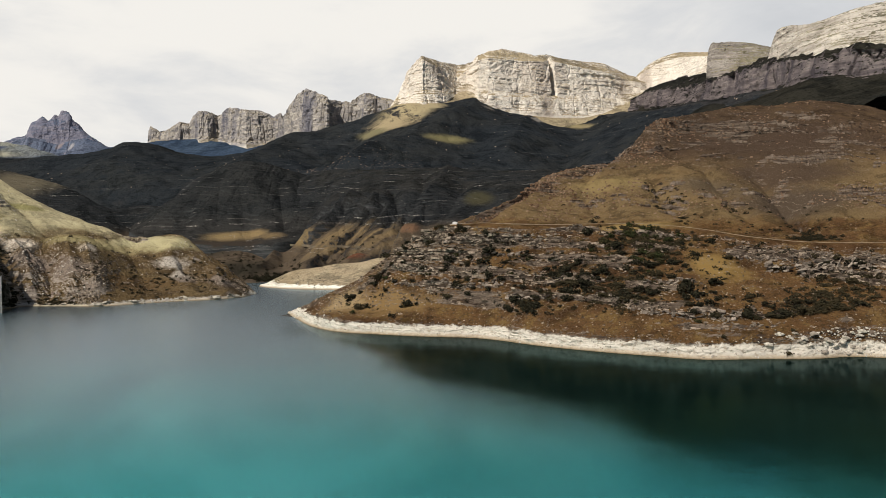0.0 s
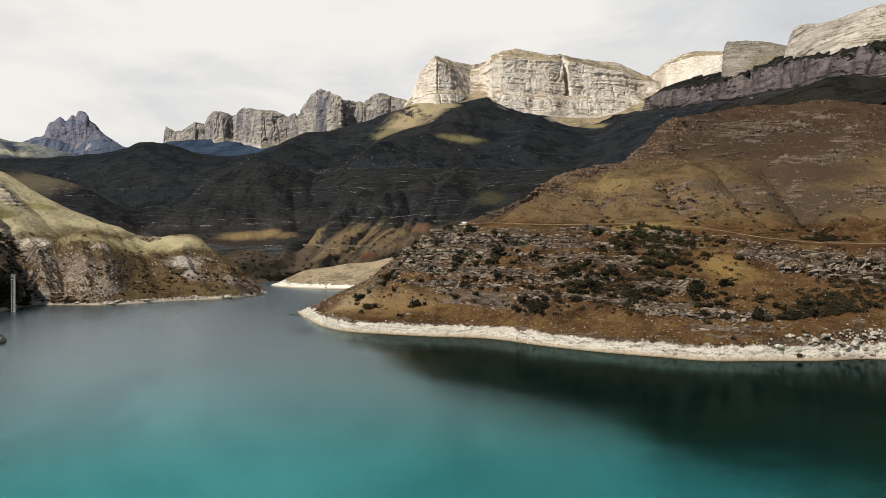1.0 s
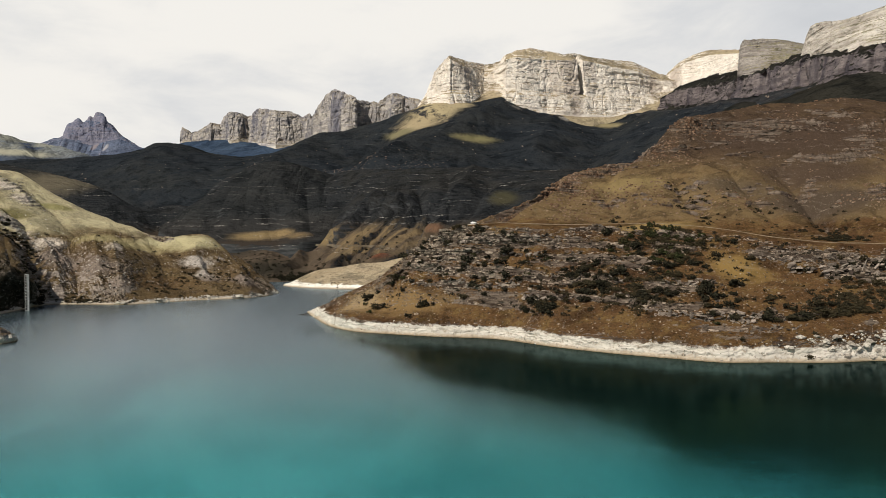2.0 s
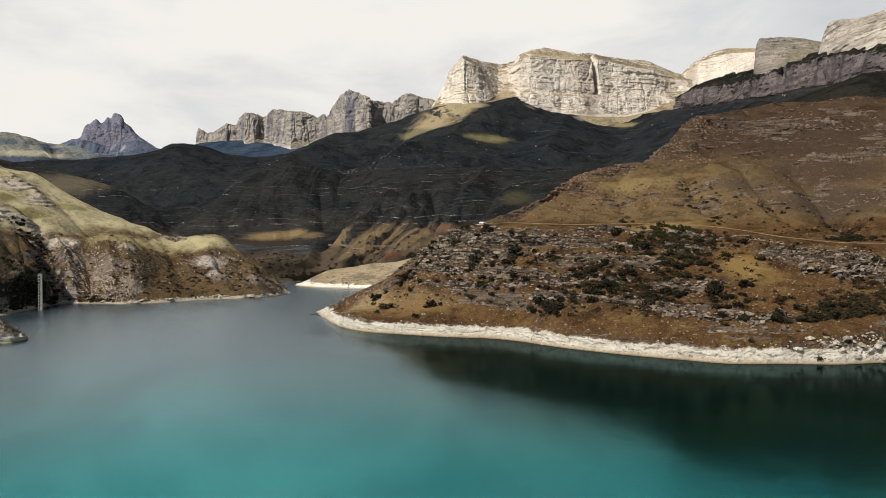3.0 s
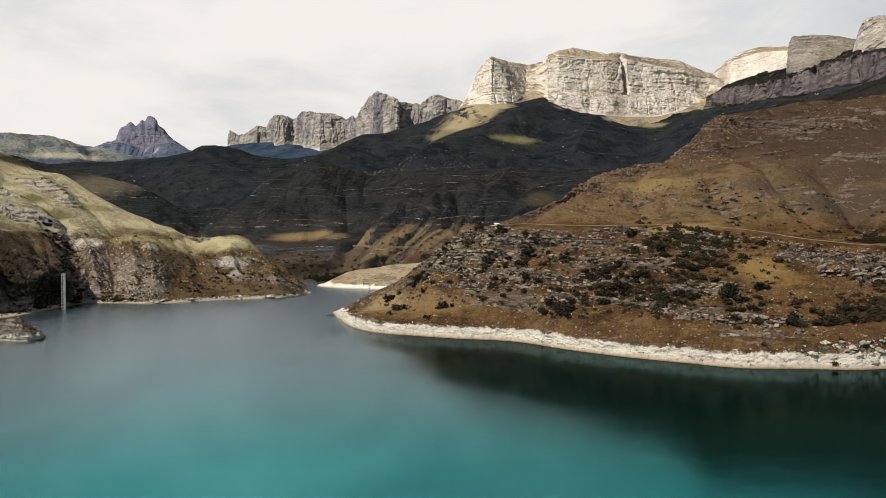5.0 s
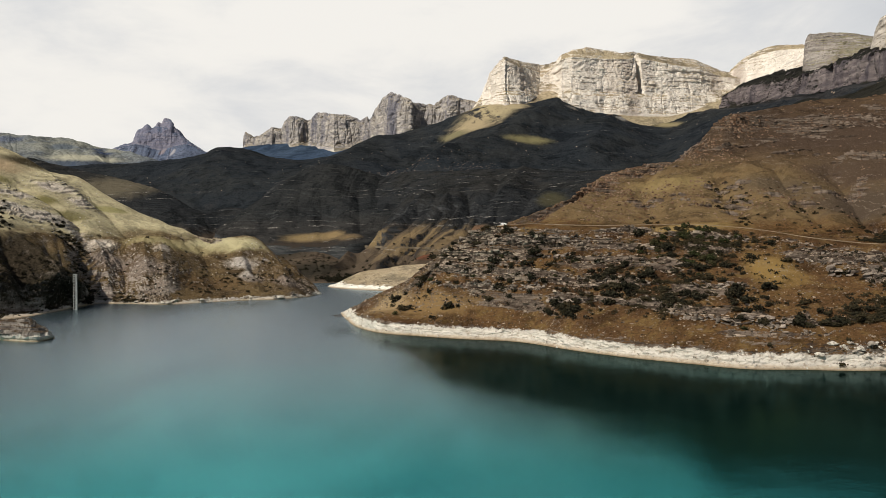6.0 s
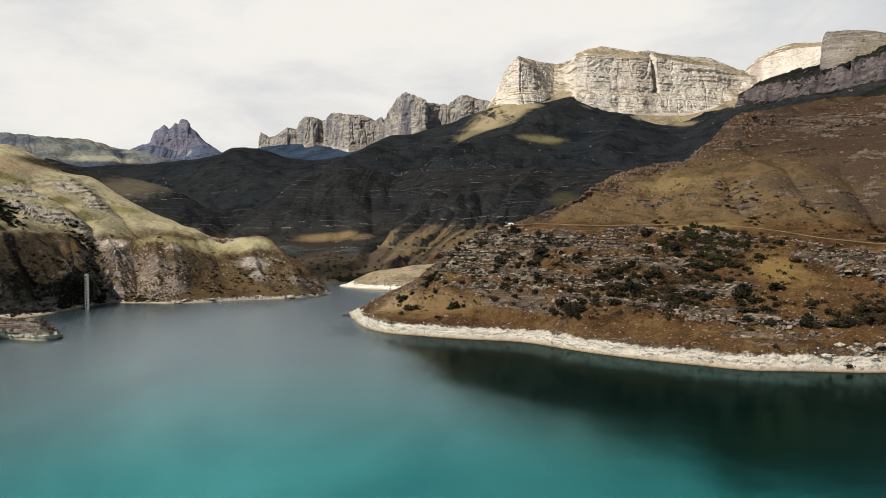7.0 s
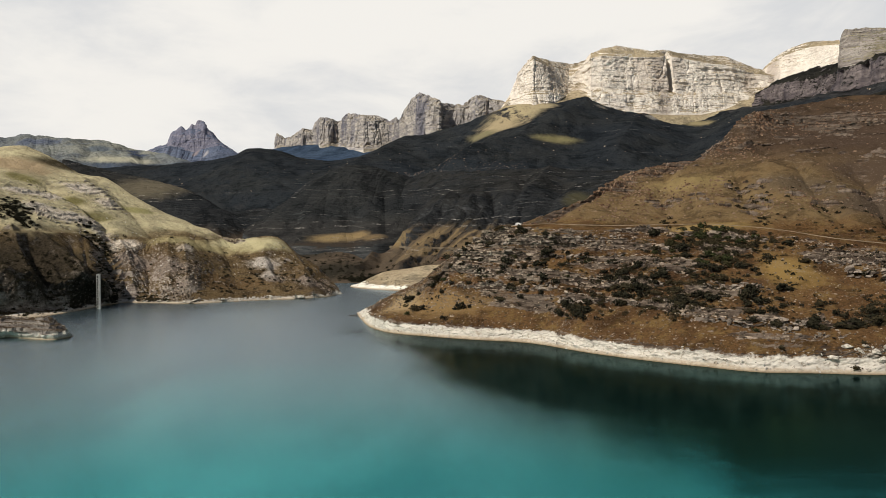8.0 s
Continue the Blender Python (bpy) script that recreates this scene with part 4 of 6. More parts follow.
g += n0 * (sstep(z0, 4, 20) * (1 - 0.8 * sstep(z0, 60, 80)) * gullies(g, 7, 6.0, 6.0, 0.5, 3))[..., None]
for line, height, width in [([(-272, 612), (-246, 606)], 9, 8), ([(-301, 692), (-262, 640), (-244, 618)], 8, 8), ([(-286, 705), (-251, 690), (-226, 662)], 9, 9), ([(-274, 668), (-240, 630)], -7, 7), ([(-263, 772), (-250, 765), (-227, 712), (-215, 700)], -10, 9), ([(-266, 735), (-236, 690)], -6, 7), ([(-112, 880), (-98, 830), (-75, 785)], 7, 12), ([(-160, 890), (-135, 820), (-118, 770)], -6, 12), ([(-205, 830), (-190, 780), (-176, 735)], 6, 10), ([(-310, 960), (-262, 900), (-225, 850)], -5, 14), ([(-352, 876), (-310, 856), (-272, 834), (-258, 800)], -7, 9)] + [([(-345, 950), (-318, 925), (-292, 905)], 6, 18), ([(-245, 800), (-225, 770), (-212, 740)], 7, 7), ([(-225, 805), (-205, 765), (-195, 735)], -6, 6), ([(-182, 805), (-165, 760), (-155, 725)], 7, 8), ([(-100, 860), (-80, 800), (-68, 770)], -7, 8), ([(-62, 850), (-55, 800), (-45, 775)], 6, 8)]:
    g[..., 2] += spur(g, line, height, width) * sstep(z0, 2, 12)
bench = np.exp(-(((g[..., 2] - 67) / 4.5) ** 2)) * sstep(-g[..., 0], 262, 282)
g[..., 2] -= 0.85 * bench * (g[..., 2] - 67)
outcrop = 0.0 * z0
for x, y, r in [(-309, 772, 10), (-324, 940, 12), (-345, 850, 10)]:
    outcrop = outcrop + np.exp(-((g[..., 0] - x) ** 2 + (g[..., 1] - y) ** 2) / (2 * r * r))
outcrop = np.minimum(outcrop, 1) * sstep(fbm(g, 22, 4, 0.6, (1, 1, 0.4), 35.0), -0.15, 0.15)
for tone, (x, y, z), (rx, ry, rz) in LEFT_SCARS_AND_SHADE[:8]:
    outcrop = np.maximum(outcrop, 0.75 * np.exp(-1.6 * (((g[..., 0] - x) / rx) ** 2 + ((g[..., 1] - y) / ry) ** 2)) * sstep(fbm(g, 16, 4, 0.6, (1, 1, 0.4), 36.0), -0.3, 0.1))
g = terraces(g, 4.4, 1.0 * outcrop, 0.25, 14.0, 2.0, n0 * np.array([0.5, 0.5, 0.1]))
g += n0 * (outcrop * 2.2 * np.maximum(fbm(g, 7, 4, 0.6, seed=37.0), -0.2))[..., None]
LEFT, LEFT_ROCK = g, outcrop
tagged(grid_mesh("grassy_hill", g, M_LEFT, False), "yellow-green grassy hill with a rocky face, sun and shade partly painted in", "hill", kind="structure")

g = loft([under(ROCK_SHORE, (2, -8), 6), ROCK_SHORE, ROCK_BANK, ROCK_TOP, under(ROCK_TOP, (-12, 30), 2), under(ROCK_TOP, (-20, 70), 14)], 260, [4, 20, 36, 20, 12])
n0, z0 = normals(g), g[..., 2].copy()
g += n0 * (sstep(z0, 0.2, 2) * (2.4 * fbm(g, 9, 5, 0.65, seed=8.0, ridged=True)))[..., None]
g = terraces(g, 2.2, 0.6 * np.ones_like(z0), 0.3, 3.0, 3.0)
tagged(grid_mesh("rock_spit", g, M_CAPE, False), "low grey rock spit with a pale waterline", "rock", kind="structure")

# ---- valley spurs and the dark mountain ----
g = loft([under(VALLEY_FLOOR, (-25, -70), 24), VALLEY_FLOOR, VALLEY_FOOT, VALLEY_FAN, VALLEY_SPUR, VALLEY_HEAD, VALLEY_TOP, under(VALLEY_TOP, (0, 200), 90)], 640, [14, 50, 60, 60, 50, 40, 8], (1, 1), 6)
n0, z0 = normals(g), g[..., 2].copy()
g += n0 * (gullies(g, 9, 14.0, 3.0, 0.4, 4) + 4 * fbm(g, 90, 4, seed=3.3) + 1.6 * fbm(g, 25, 4, 0.55, seed=1.1))[..., None]
for line, height, width in [([(17, 1273), (63, 1223), (112, 1272), (136, 1325)], 9, 11), ([(59, 1124), (103, 1143), (148, 1205), (169, 1260)], 9, 10), ([(91, 1097), (131, 1083), (189, 1165)], 7, 9), ([(39, 1197), (91, 1229), (120, 1276)], -12, 9), ([(74, 1084), (127, 1169), (156, 1216)], -12, 8), ([(110, 1074), (160, 1117), (186, 1176)], -10, 8), ([(8, 1276), (58, 1373), (83, 1353)], -9, 9), ([(49, 1348), (70, 1427), (107, 1500)], -16, 18), ([(183, 1144), (197, 1190), (210, 1312)], -16, 13), ([(224, 1115), (242, 1187)], -14, 13)] + [([(3, 1268), (27, 1317), (77, 1341)], -9, 12), ([(100, 1111), (139, 1158), (170, 1161)], -9, 11), ([(-262, 1550), (-213, 1660), (-150, 1730), (-108, 1752)], 18, 26), ([(-335, 1570), (-290, 1660), (-240, 1750), (-180, 1830)], -55, 46), ([(-60, 1560), (-30, 1650), (-10, 1740)], 12, 26), ([(5, 1255), (60, 1310), (85, 1400), (75, 1560)], -10, 34), ([(230, 1170), (290, 1290), (330, 1400)], 12, 22), ([(205, 1150), (250, 1250), (280, 1380)], -12, 14), ([(260, 1130), (330, 1260)], -10, 14), ([(3, 1208), (50, 1232), (92, 1260), (125, 1330)], 13, 17)] + [([(45, 1046), (90, 1115), (140, 1150), (180, 1190)], 11, 15), ([(100, 1030), (148, 1040), (190, 1095)], 10, 13), ([(30, 1265), (62, 1285), (111, 1345)], -12, 13), ([(69, 1048), (117, 1125), (146, 1160), (180, 1230)], -12, 9), ([(127, 1020), (165, 1060), (184, 1110), (210, 1180)], -13, 9), ([(-23, 1132), (3, 1205)], 9, 11), ([(29, 1034), (52, 1050), (70, 1090)], 6, 8), ([(-5, 1150), (20, 1190)], -7, 8), ([(200, 1075), (230, 1150)], 8, 13), ([(-150, 1560), (-60, 1640), (-40, 1720)], 16, 24), ([(-190, 1600), (-120, 1690)], -16, 18)] + [([(-90, 1570), (-20, 1680)], -16, 18)]:
    g[..., 2] += spur(g, line, height, width)
beds = sstep(fbm(g, 160, 3, seed=12.0), -0.3, 0.1) * sstep(z0, 60, 100)
g = terraces(g, 9.0, 0.14 * beds, 0.3, 26.0, 4.0)
VALLEY = g
tagged(grid_mesh("valley_slope", g, M_VALLEY, False), "bedded valley slopes with gullies and rock bands, darkened as under cloud", "hillside", kind="structure")

g = loft([under(SPUR_FAN, (-6, -14), 40), SPUR_FAN, SPUR_FOOT, SPUR_LOW, SPUR_MID, SPUR_TOP, under(SPUR_TOP, (20, 120), 30)], 360, [14, 24, 40, 50, 50, 10], (0, 0), 4)
n0, z0 = normals(g), g[..., 2].copy()
g += n0 * (gullies(g, 6, 8.0, 2.4, 0.3, 3) + 2.5 * fbm(g, 70, 4, seed=9.3) + 1.2 * fbm(g, 20, 4, 0.55, seed=4.1))[..., None]
for line, depth in [([(-101, 1482), (-101, 1626)], -8), ([(-52, 1474), (-64, 1607)], -7), ([(22, 1378), (17, 1567)], -11), ([(-155, 1488), (-134, 1606)], -5)]:
    g[..., 2] += spur(g, line, depth, 15)
g = terraces(g, 9.0, 0.15 * np.ones_like(z0), 0.3, 16.0, 4.0)
tagged(grid_mesh("valley_spur", g, M_SPUR, False), "grey shale spur with thin pale rock beds, darkened as under cloud", "hillside", kind="structure")

g = loft([MOUNT_FOOT, MOUNT_LOW, MOUNT_MID, MOUNT_HIGH, MOUNT_TOP, under(MOUNT_TOP, (20, 120), -10)], 700, [50, 60, 60, 40, 8], (0.5, 0.5), 8)
n0 = normals(g)
g += n0 * (gullies(g, 8, 34.0, 5.0, 0.4, 3) + 10 * fbm(g, 260, 4, seed=5.5) + 5 * fbm(g, 45, 4, 0.6, seed=2.1))[..., None]
for line, height, width in [([(624, 2260), (431, 2000), (191, 1750)], 60, 110), ([(900, 2100), (643, 1600)], -30, 70), ([(124, 2680), (-27, 2200), (-149, 1950)], 45, 110), ([(-445, 2850), (-434, 2200)], 60, 150), ([(300, 2350), (120, 2000)], -45, 80), ([(800, 2250), (560, 1750)], 35, 70)]:
    g[..., 2] += spur(g, line, height, width) * (1 - 0.85 * sstep(np.arange(g.shape[0]) / g.shape[0], 0.6, 0.9))[:, None]
g[..., 2] += spur(g, [(640, 2340), (625, 2270), (560, 2150)], 24, 60) + spur(g, [(700, 2330), (760, 2260), (800, 2180)], 14, 45)
MOUNT = g
tagged(grid_mesh("mountain_slope", g, M_MOUNT, False), "mountain slope below the cliffs, cloud shade painted into its dark colour", "mountain", kind="structure")


# ---- cliffs ----
def cliff(name, foot, top, material, label, flute, block, cols, rows=80, back=(60, 260), seed=0.0, jag=0.0, bedded=0.5, niches=(), boxy=0.5, cracks=0.22, lift=6, apron=(25, -90, 48), taper=2.0):
    """A wall of rock between its foot and its top edge, with buttresses, clefts, beds and a sloping back. niches: where a cleft cuts in, its half width and depth."""
    ends = np.arange(len(foot)) / taper
    low = [(x + apron[0] * min(e, 1), y + apron[1] * min(e, 1), z - 48 * (1 - min(e, 1)) - apron[2] * min(e, 1)) for (x, y, z), e in zip(foot, ends)]
    f, t = np.array(foot, float), np.array(top, float)
    talus = [tuple(p) for p in f + (t - f) * np.array([0.45, 0.45, 0.2])]
    mid = [tuple(p) for p in f + (t - f) * np.array([0.7, 0.7, 0.6])]
    third = rows // 3
    g = loft([low, foot, talus, mid, top, under(top, (back[0], back[1] * 0.5), -lift), under(top, back, 60)], cols, [5, third, third, third, 14, 6], (0, 0), 1)
    n0 = normals(g)
    n0[..., 2] *= 0.2
    u = np.concatenate([np.zeros(5), np.linspace(0, 1, 3 * third), np.ones(g.shape[0] - 5 - 3 * third)])[:, None]
    face = sstep(u, 0.02, 0.35) * (1 - 0.75 * sstep(u, 0.93, 1.0))
    q = g * np.array([1, 1, 0.16])
    b = fbm(q, block * 4.0, 3, 0.5, seed=seed + 1.0)
    b = (1 - boxy) * b + boxy * (np.floor(b * 4.5) + sstep(b * 4.5 - np.floor(b * 4.5), 0.25, 0.75)) / 4.5
    cleft = np.exp(-((vnoise(*np.moveaxis(q / (flute * 5.0) + seed, -1, 0)) / 0.09) ** 2)) + 0.6 * np.exp(-((vnoise(*np.moveaxis(q / (flute * 2.1) + seed + 4, -1, 0)) / 0.10) ** 2))
    d = 0.6 * block * b + 0.7 * block * fbm(g, 4.5 * flute, 5, 0.6, (1, 1, 1.5), seed + 14.0) - flute * cracks * cleft + 0.7 * flute * fbm(g, flute * 2.4, 5, 0.62, (1, 1, 2.6), seed + 5.0)
    cut = 0.0
    for x, half, deep, drop in niches:
        inside = (1 - sstep(np.abs(g[..., 0] - x + 4 * fbm(g, 30, 3, seed=5.0)), half * 0.7, half)) * sstep(u, 0.42, 0.55)
        d = d - deep * inside
        cut = cut + drop * inside * sstep(u, 0.6, 0.95)
    g += n0 * (d * face)[..., None]
    g[..., 2] -= cut
    edge = g * np.array([1, 1, 0])
    g[..., 2] += jag * sstep(u, 0.4, 1.0) * (fbm(edge, jag * 3.0, 4, 0.6, seed=seed + 9.0) - 0.8 * np.exp(-((fbm(edge, jag * 4.5, 2, seed=seed + 3.0) / 0.07) ** 2)))
    h = (t - f)[:, 2].max()
    uneven = sstep(fbm(g, h * 0.8, 3, 0.5, seed=seed + 21.0), -0.25, 0.25)
    g = terraces(g, h / 3.2, bedded * face * (0.35 + 0.65 * uneven), 0.22, h / 7, seed)
    g = terraces(g, h / 13, 0.4 * bedded * face * (1 - 0.7 * uneven), 0.3, h / 9, seed)
    return tagged(grid_mesh(name, g, material, False), label, "cliff", kind="structure")


def bluff(name, curves, steps, material, label, cols, seed=0.0, bed=14.0, ledge=5.0, prow=9.0, joint=5.0, chunk=4.0, niches=(), jag=0.0, back=(100, 260), straight=False, smooth=1, upright=0.22):
    """A bedded rock face through curves from its foot to its top: ledges that follow the beds, buttresses, upright joints and broken blocks. niches: x, half width, depth and lowest height of a cleft."""
    low = [(x + 15, y - 120, z - 95) for x, y, z in curves[0]]
    rows = [low] + list(curves) + [under(curves[-1], (back[0] * 0.5, back[1] * 0.5), -4), under(curves[-1], back, 60)]
    if straight:
        rows = [[tuple(p) for p in np.stack([np.interp(np.linspace(0, len(c) - 1, cols), np.arange(len(c)), np.array(c, float)[:, k]) for k in range(3)], -1)] for c in rows]
    g = loft(rows, cols, [5] + list(steps) + [12, 6], (0, 0), smooth)
    n0 = normals(g)
    n0[..., 2] *= 0.15
    top = 5 + sum(steps)
    r = np.arange(g.shape[0])[:, None]
    face = sstep(r, 5, 5 + 0.25 * steps[0]) * (1 - 0.8 * sstep(r, top - 4, top))
    zz = g[..., 2] + 0.7 * bed * fbm(g, bed * 9, 3, seed=seed) + 0.03 * g[..., 0]
    along = np.stack([g[..., 0] / (bed * 22), g[..., 1] / (bed * 22), zz / bed], -1)
    coarse = vnoise(*np.moveaxis(along + seed, -1, 0))
    thin = vnoise(*np.moveaxis(along * np.array([3.0, 3.0, 2.9]) + seed + 8, -1, 0))
    beds = 0.65 * np.sign(coarse) * np.abs(coarse) ** 0.6 + 0.45 * np.sign(thin) * np.abs(thin) ** 0.6
    massive = sstep(fbm(g, bed * 6, 3, 0.5, (1, 1, 0.7), seed + 21.0), -0.2, 0.3)
    q = g * np.array([1, 1, upright])
    cracks = np.exp(-((vnoise(*np.moveaxis(q / (bed * 4.2) + seed, -1, 0)) / 0.07) ** 2)) + 0.55 * np.exp(-((vnoise(*np.moveaxis(q / (bed * 1.7) + seed + 4, -1, 0)) / 0.09) ** 2))
    blocks = fbm(g, bed * 1.6, 4, 0.6, (1, 1, 0.75), seed + 14.0)
    blocks = 0.5 * blocks + 0.5 * np.round(blocks * 5) / 5
    d = ledge * beds * (1 - 0.6 * massive) + prow * fbm(q, bed * 5, 4, 0.5, seed=seed + 1.0) - joint * cracks + chunk * 1.6 * blocks
    for x, half, deep, lowest in niches:
        d = d - deep * (1 - sstep(np.abs(g[..., 0] - x + 5 * fbm(g, 30, 3, seed=5.0)), half * 0.6, half)) * sstep(g[..., 2], lowest, lowest + 22) * (1 - sstep(r, top - 14, top - 6))
    g += n0 * (d * face)[..., None]
    edge = g * np.array([1, 1, 0])
    g[..., 2] += jag * sstep(r, top - 0.6 * steps[-1], top) * (fbm(edge, jag * 4.0, 4, 0.6, seed=seed + 9.0) - 0.7 * np.exp(-((fbm(edge, jag * 5.5, 2, seed=seed + 3.0) / 0.06) ** 2)))
    return tagged(grid_mesh(name, g, material, False), label, "cliff", kind="structure")


def between(a, b, out, up):
    """A curve part of the way from one curve to another."""
    return [tuple(p) for p in np.array(a, float) + (np.array(b, float) - np.array(a, float)) * np.array([out, out, up])]


bluff("cliff_wall", [WALL_FOOT, WALL_STEP, WALL_BENCH, WALL_RIM, WALL_TOP], [40, 14, 90, 30], M_CLIFF, "tall pale limestone cliff wall lit by the sun", 760, 1.0, 12, 3.4, 8, 3, 3.0, [(912, 13, 36, 520)], 3.0, straight=True)
bluff("upper_cliff", [UPPER_FOOT, between(UPPER_FOOT, UPPER_TOP, 0.5, 0.8), UPPER_TOP], [60, 14], M_CLIFF, "pale bedded limestone cliff at the mountain top", 300, 3.0, 13, 3, 5, 1.5, 2, (), 2.0, (200, 260))
bluff("block_cliff", [BLOCK_FOOT, between(BLOCK_FOOT, BLOCK_TOP, 0.5, 0.5), between(BLOCK_FOOT, BLOCK_TOP, 0.62, 0.52), BLOCK_TOP], [30, 8, 34], M_HALF_SHADE, "bedded limestone block cliff on the mountain top, greyed for half shade", 340, 4.0, 8, 2.2, 5, 1.5, 1.5, (), 2.0, (200, 260))
bluff("tower_cliff", [TOWER_FOOT, between(TOWER_FOOT, TOWER_TOP, 0.45, 0.5), between(TOWER_FOOT, TOWER_TOP, 0.6, 0.53), TOWER_TOP], [30, 8, 34], M_TOWER, "tall bedded limestone tower cliff on the mountain top", 300, 6.0, 8, 2.2, 5, 1.5, 1.5, (), 2.0, (200, 260))
cliff("lower_cliff", BAND_FOOT, BAND_TOP, M_BAND, "dark grey fluted cliff band below the pale cliffs", 13, 20, 520, 60, seed=5.0, jag=11, bedded=0.12, boxy=0.6, cracks=1.0, lift=80, apron=(-400, -150, 165), taper=8.5, back=(200, 260))
bluff("ridge_cliff", [RIDGE_FOOT, between(RIDGE_FOOT, RIDGE_TOP, 0.25, 0.12), between(RIDGE_FOOT, RIDGE_TOP, 0.55, 0.8), RIDGE_TOP], [12, 52, 14], M_RIDGE, "jagged grey cliff ridge with split towers", 1200, 7.0, 8, 0.8, 12, 10, 3.5, (), 6.0, (-40, 260), True, 0, 0.1)

g = loft([FOREST_FOOT, FOREST_TOP, under(FOREST_TOP, (20, 150), 20)], 300, [60, 8], (0.4, 0), 3)
g += normals(g) * (20 * fbm(g, 260, 5, seed=4.2))[..., None]
tagged(grid_mesh("forest_slope", g, M_FOREST), "forested slope below the far cliffs, tinted blue for haze", "mountain", kind="structure")

base = [(x * 0.93, y - 560, 300) for x, y, z in PEAK_CRAG]
apron = [(x * 0.975, y - 230, 0.55 * z + 0.45 * 300) for x, y, z in PEAK_CRAG]
g = loft([base, apron, PEAK_CRAG, between(PEAK_CRAG, PEAK_LINE, 0.4, 0.6), PEAK_LINE, under(PEAK_LINE, (0, 300), 200)], 520, [40, 50, 40, 30, 20], (0, 0), 1)
r = np.arange(g.shape[0])[:, None]
craggy = sstep(r, 80, 100) * (1 - 0.7 * sstep(r, 150, 160))
g += normals(g) * (craggy * (14 * fbm(g * np.array([1, 1, 0.3]), 60, 4, 0.55, seed=6.6) + 5 * fbm(g, 38, 4, 0.6, (1, 1, 0.6), 2.6, True)) + (1 - craggy) * sstep(r, 20, 60) * (1 - sstep(r, 158, 161)) * (gullies(g, 7, 13.0, 7.0, 0.3, 4) + 5 * fbm(g, 60, 4, 0.6, seed=1.9)))[..., None]
g[..., 2] += 7 * sstep(r, 130, 160) * fbm(g * np.array([1, 0, 0]), 26, 3, 0.65, seed=3.9)
tagged(grid_mesh("far_peak", g, M_PEAK, False), "jagged rocky peak in the distance, tinted blue-grey for haze", "mountain", kind="structure")

top = np.array(FAR_LINE, float)
base = top + np.array([250, -420, -190])
g = loft([[tuple(p) for p in base], FAR_LINE, under(FAR_LINE, (0, 300), 100)], 300, [80, 12], (0, 0), 2)
g += normals(g) * (gullies(g, 9, 16.0, 9.0, 0.5, 3) + 24 * fbm(g, 180, 5, 0.55, seed=8.8))[..., None]
tagged(grid_mesh("far_ridge", g, M_FAR, False), "green pasture ridge in the distance, haze and cloud shade in its colours", "mountain", kind="structure")

# ---- helpers for things ----
RNG = np.random.RandomState(21)
HEAD_N, LEFT_N, MOUNT_N = normals(HEAD), normals(LEFT), normals(MOUNT)


def part(name, bm, material, parent, label=""):
    me = bpy.data.meshes.new(name)
    bm.to_mesh(me)
    bm.free()
    me.materials.append(material)
    ob = new(name, me)
    ob.parent = parent
    return tagged(ob, label)


def box(bm, size, at=(0, 0, 0), bevel=0.0):
    made = bmesh.ops.create_cube(bm, size=1.0, matrix=Matrix.LocRotScale(at, None, size))
    if bevel:
        edges = list({e for v in made["verts"] for e in v.link_edges})
        bmesh.ops.bevel(bm, geom=edges, offset=bevel, segments=2, affect="EDGES", profile=0.6)


def round_bar(bm, radius, length, m, sides=16):
    bmesh.ops.create_cone(bm, cap_ends=True, segments=sides, radius1=radius, radius2=radius, depth=length, matrix=m)


def spots(grid, centres, count, keep=None):
    """Vertices of a landform drawn at random round centres (x, y, spread)."""
    flat = grid.reshape(-1, 3)
    p = np.zeros(len(flat))
    for x, y, spread in centres:
        p += np.exp(-((flat[:, 0] - x) ** 2 + (flat[:, 1] - y) ** 2) / (2 * spread**2))
    p *= flat[:, 2] > 0.8
    if keep is not None:
        p *= keep.reshape(-1)
    return flat[RNG.choice(len(flat), count, replace=False, p=p / p.sum())]


# ---- bushes ----
def leaf_material(name, colour):
    m = bpy.data.materials.new(name)
    m.use_nodes = True
    n = Nodes(m.node_tree)
    geo = n.add("ShaderNodeNewGeometry")
    island = geo.outputs["Random Per Island"]
    c = n.mix(n.range(island, 0, 1, 0, 1, False), tuple(0.45 * k for k in colour), tuple(1.6 * k for k in colour))
    r = n.add("ShaderNodeObjectInfo").outputs["Random"]
    c = n.mix(n.range(r, 0.55, 1.0, 0.0, 0.55), c, (0.055, 0.042, 0.022))
    b = n.add("ShaderNodeBsdfPrincipled", {"Base Color": c, "Roughness": 1.0, "Specular IOR Level": 0.0})
    n.add("ShaderNodeOutputMaterial", {0: b.outputs[0]})
    return m


M_LEAF = leaf_material("bush_leaves", (0.021, 0.0195, 0.0125))
M_GREEN = leaf_material("green_leaves", (0.030, 0.033, 0.014))
M_STEM = plain("bush_stem", (0.09, 0.065, 0.045), 0.9)


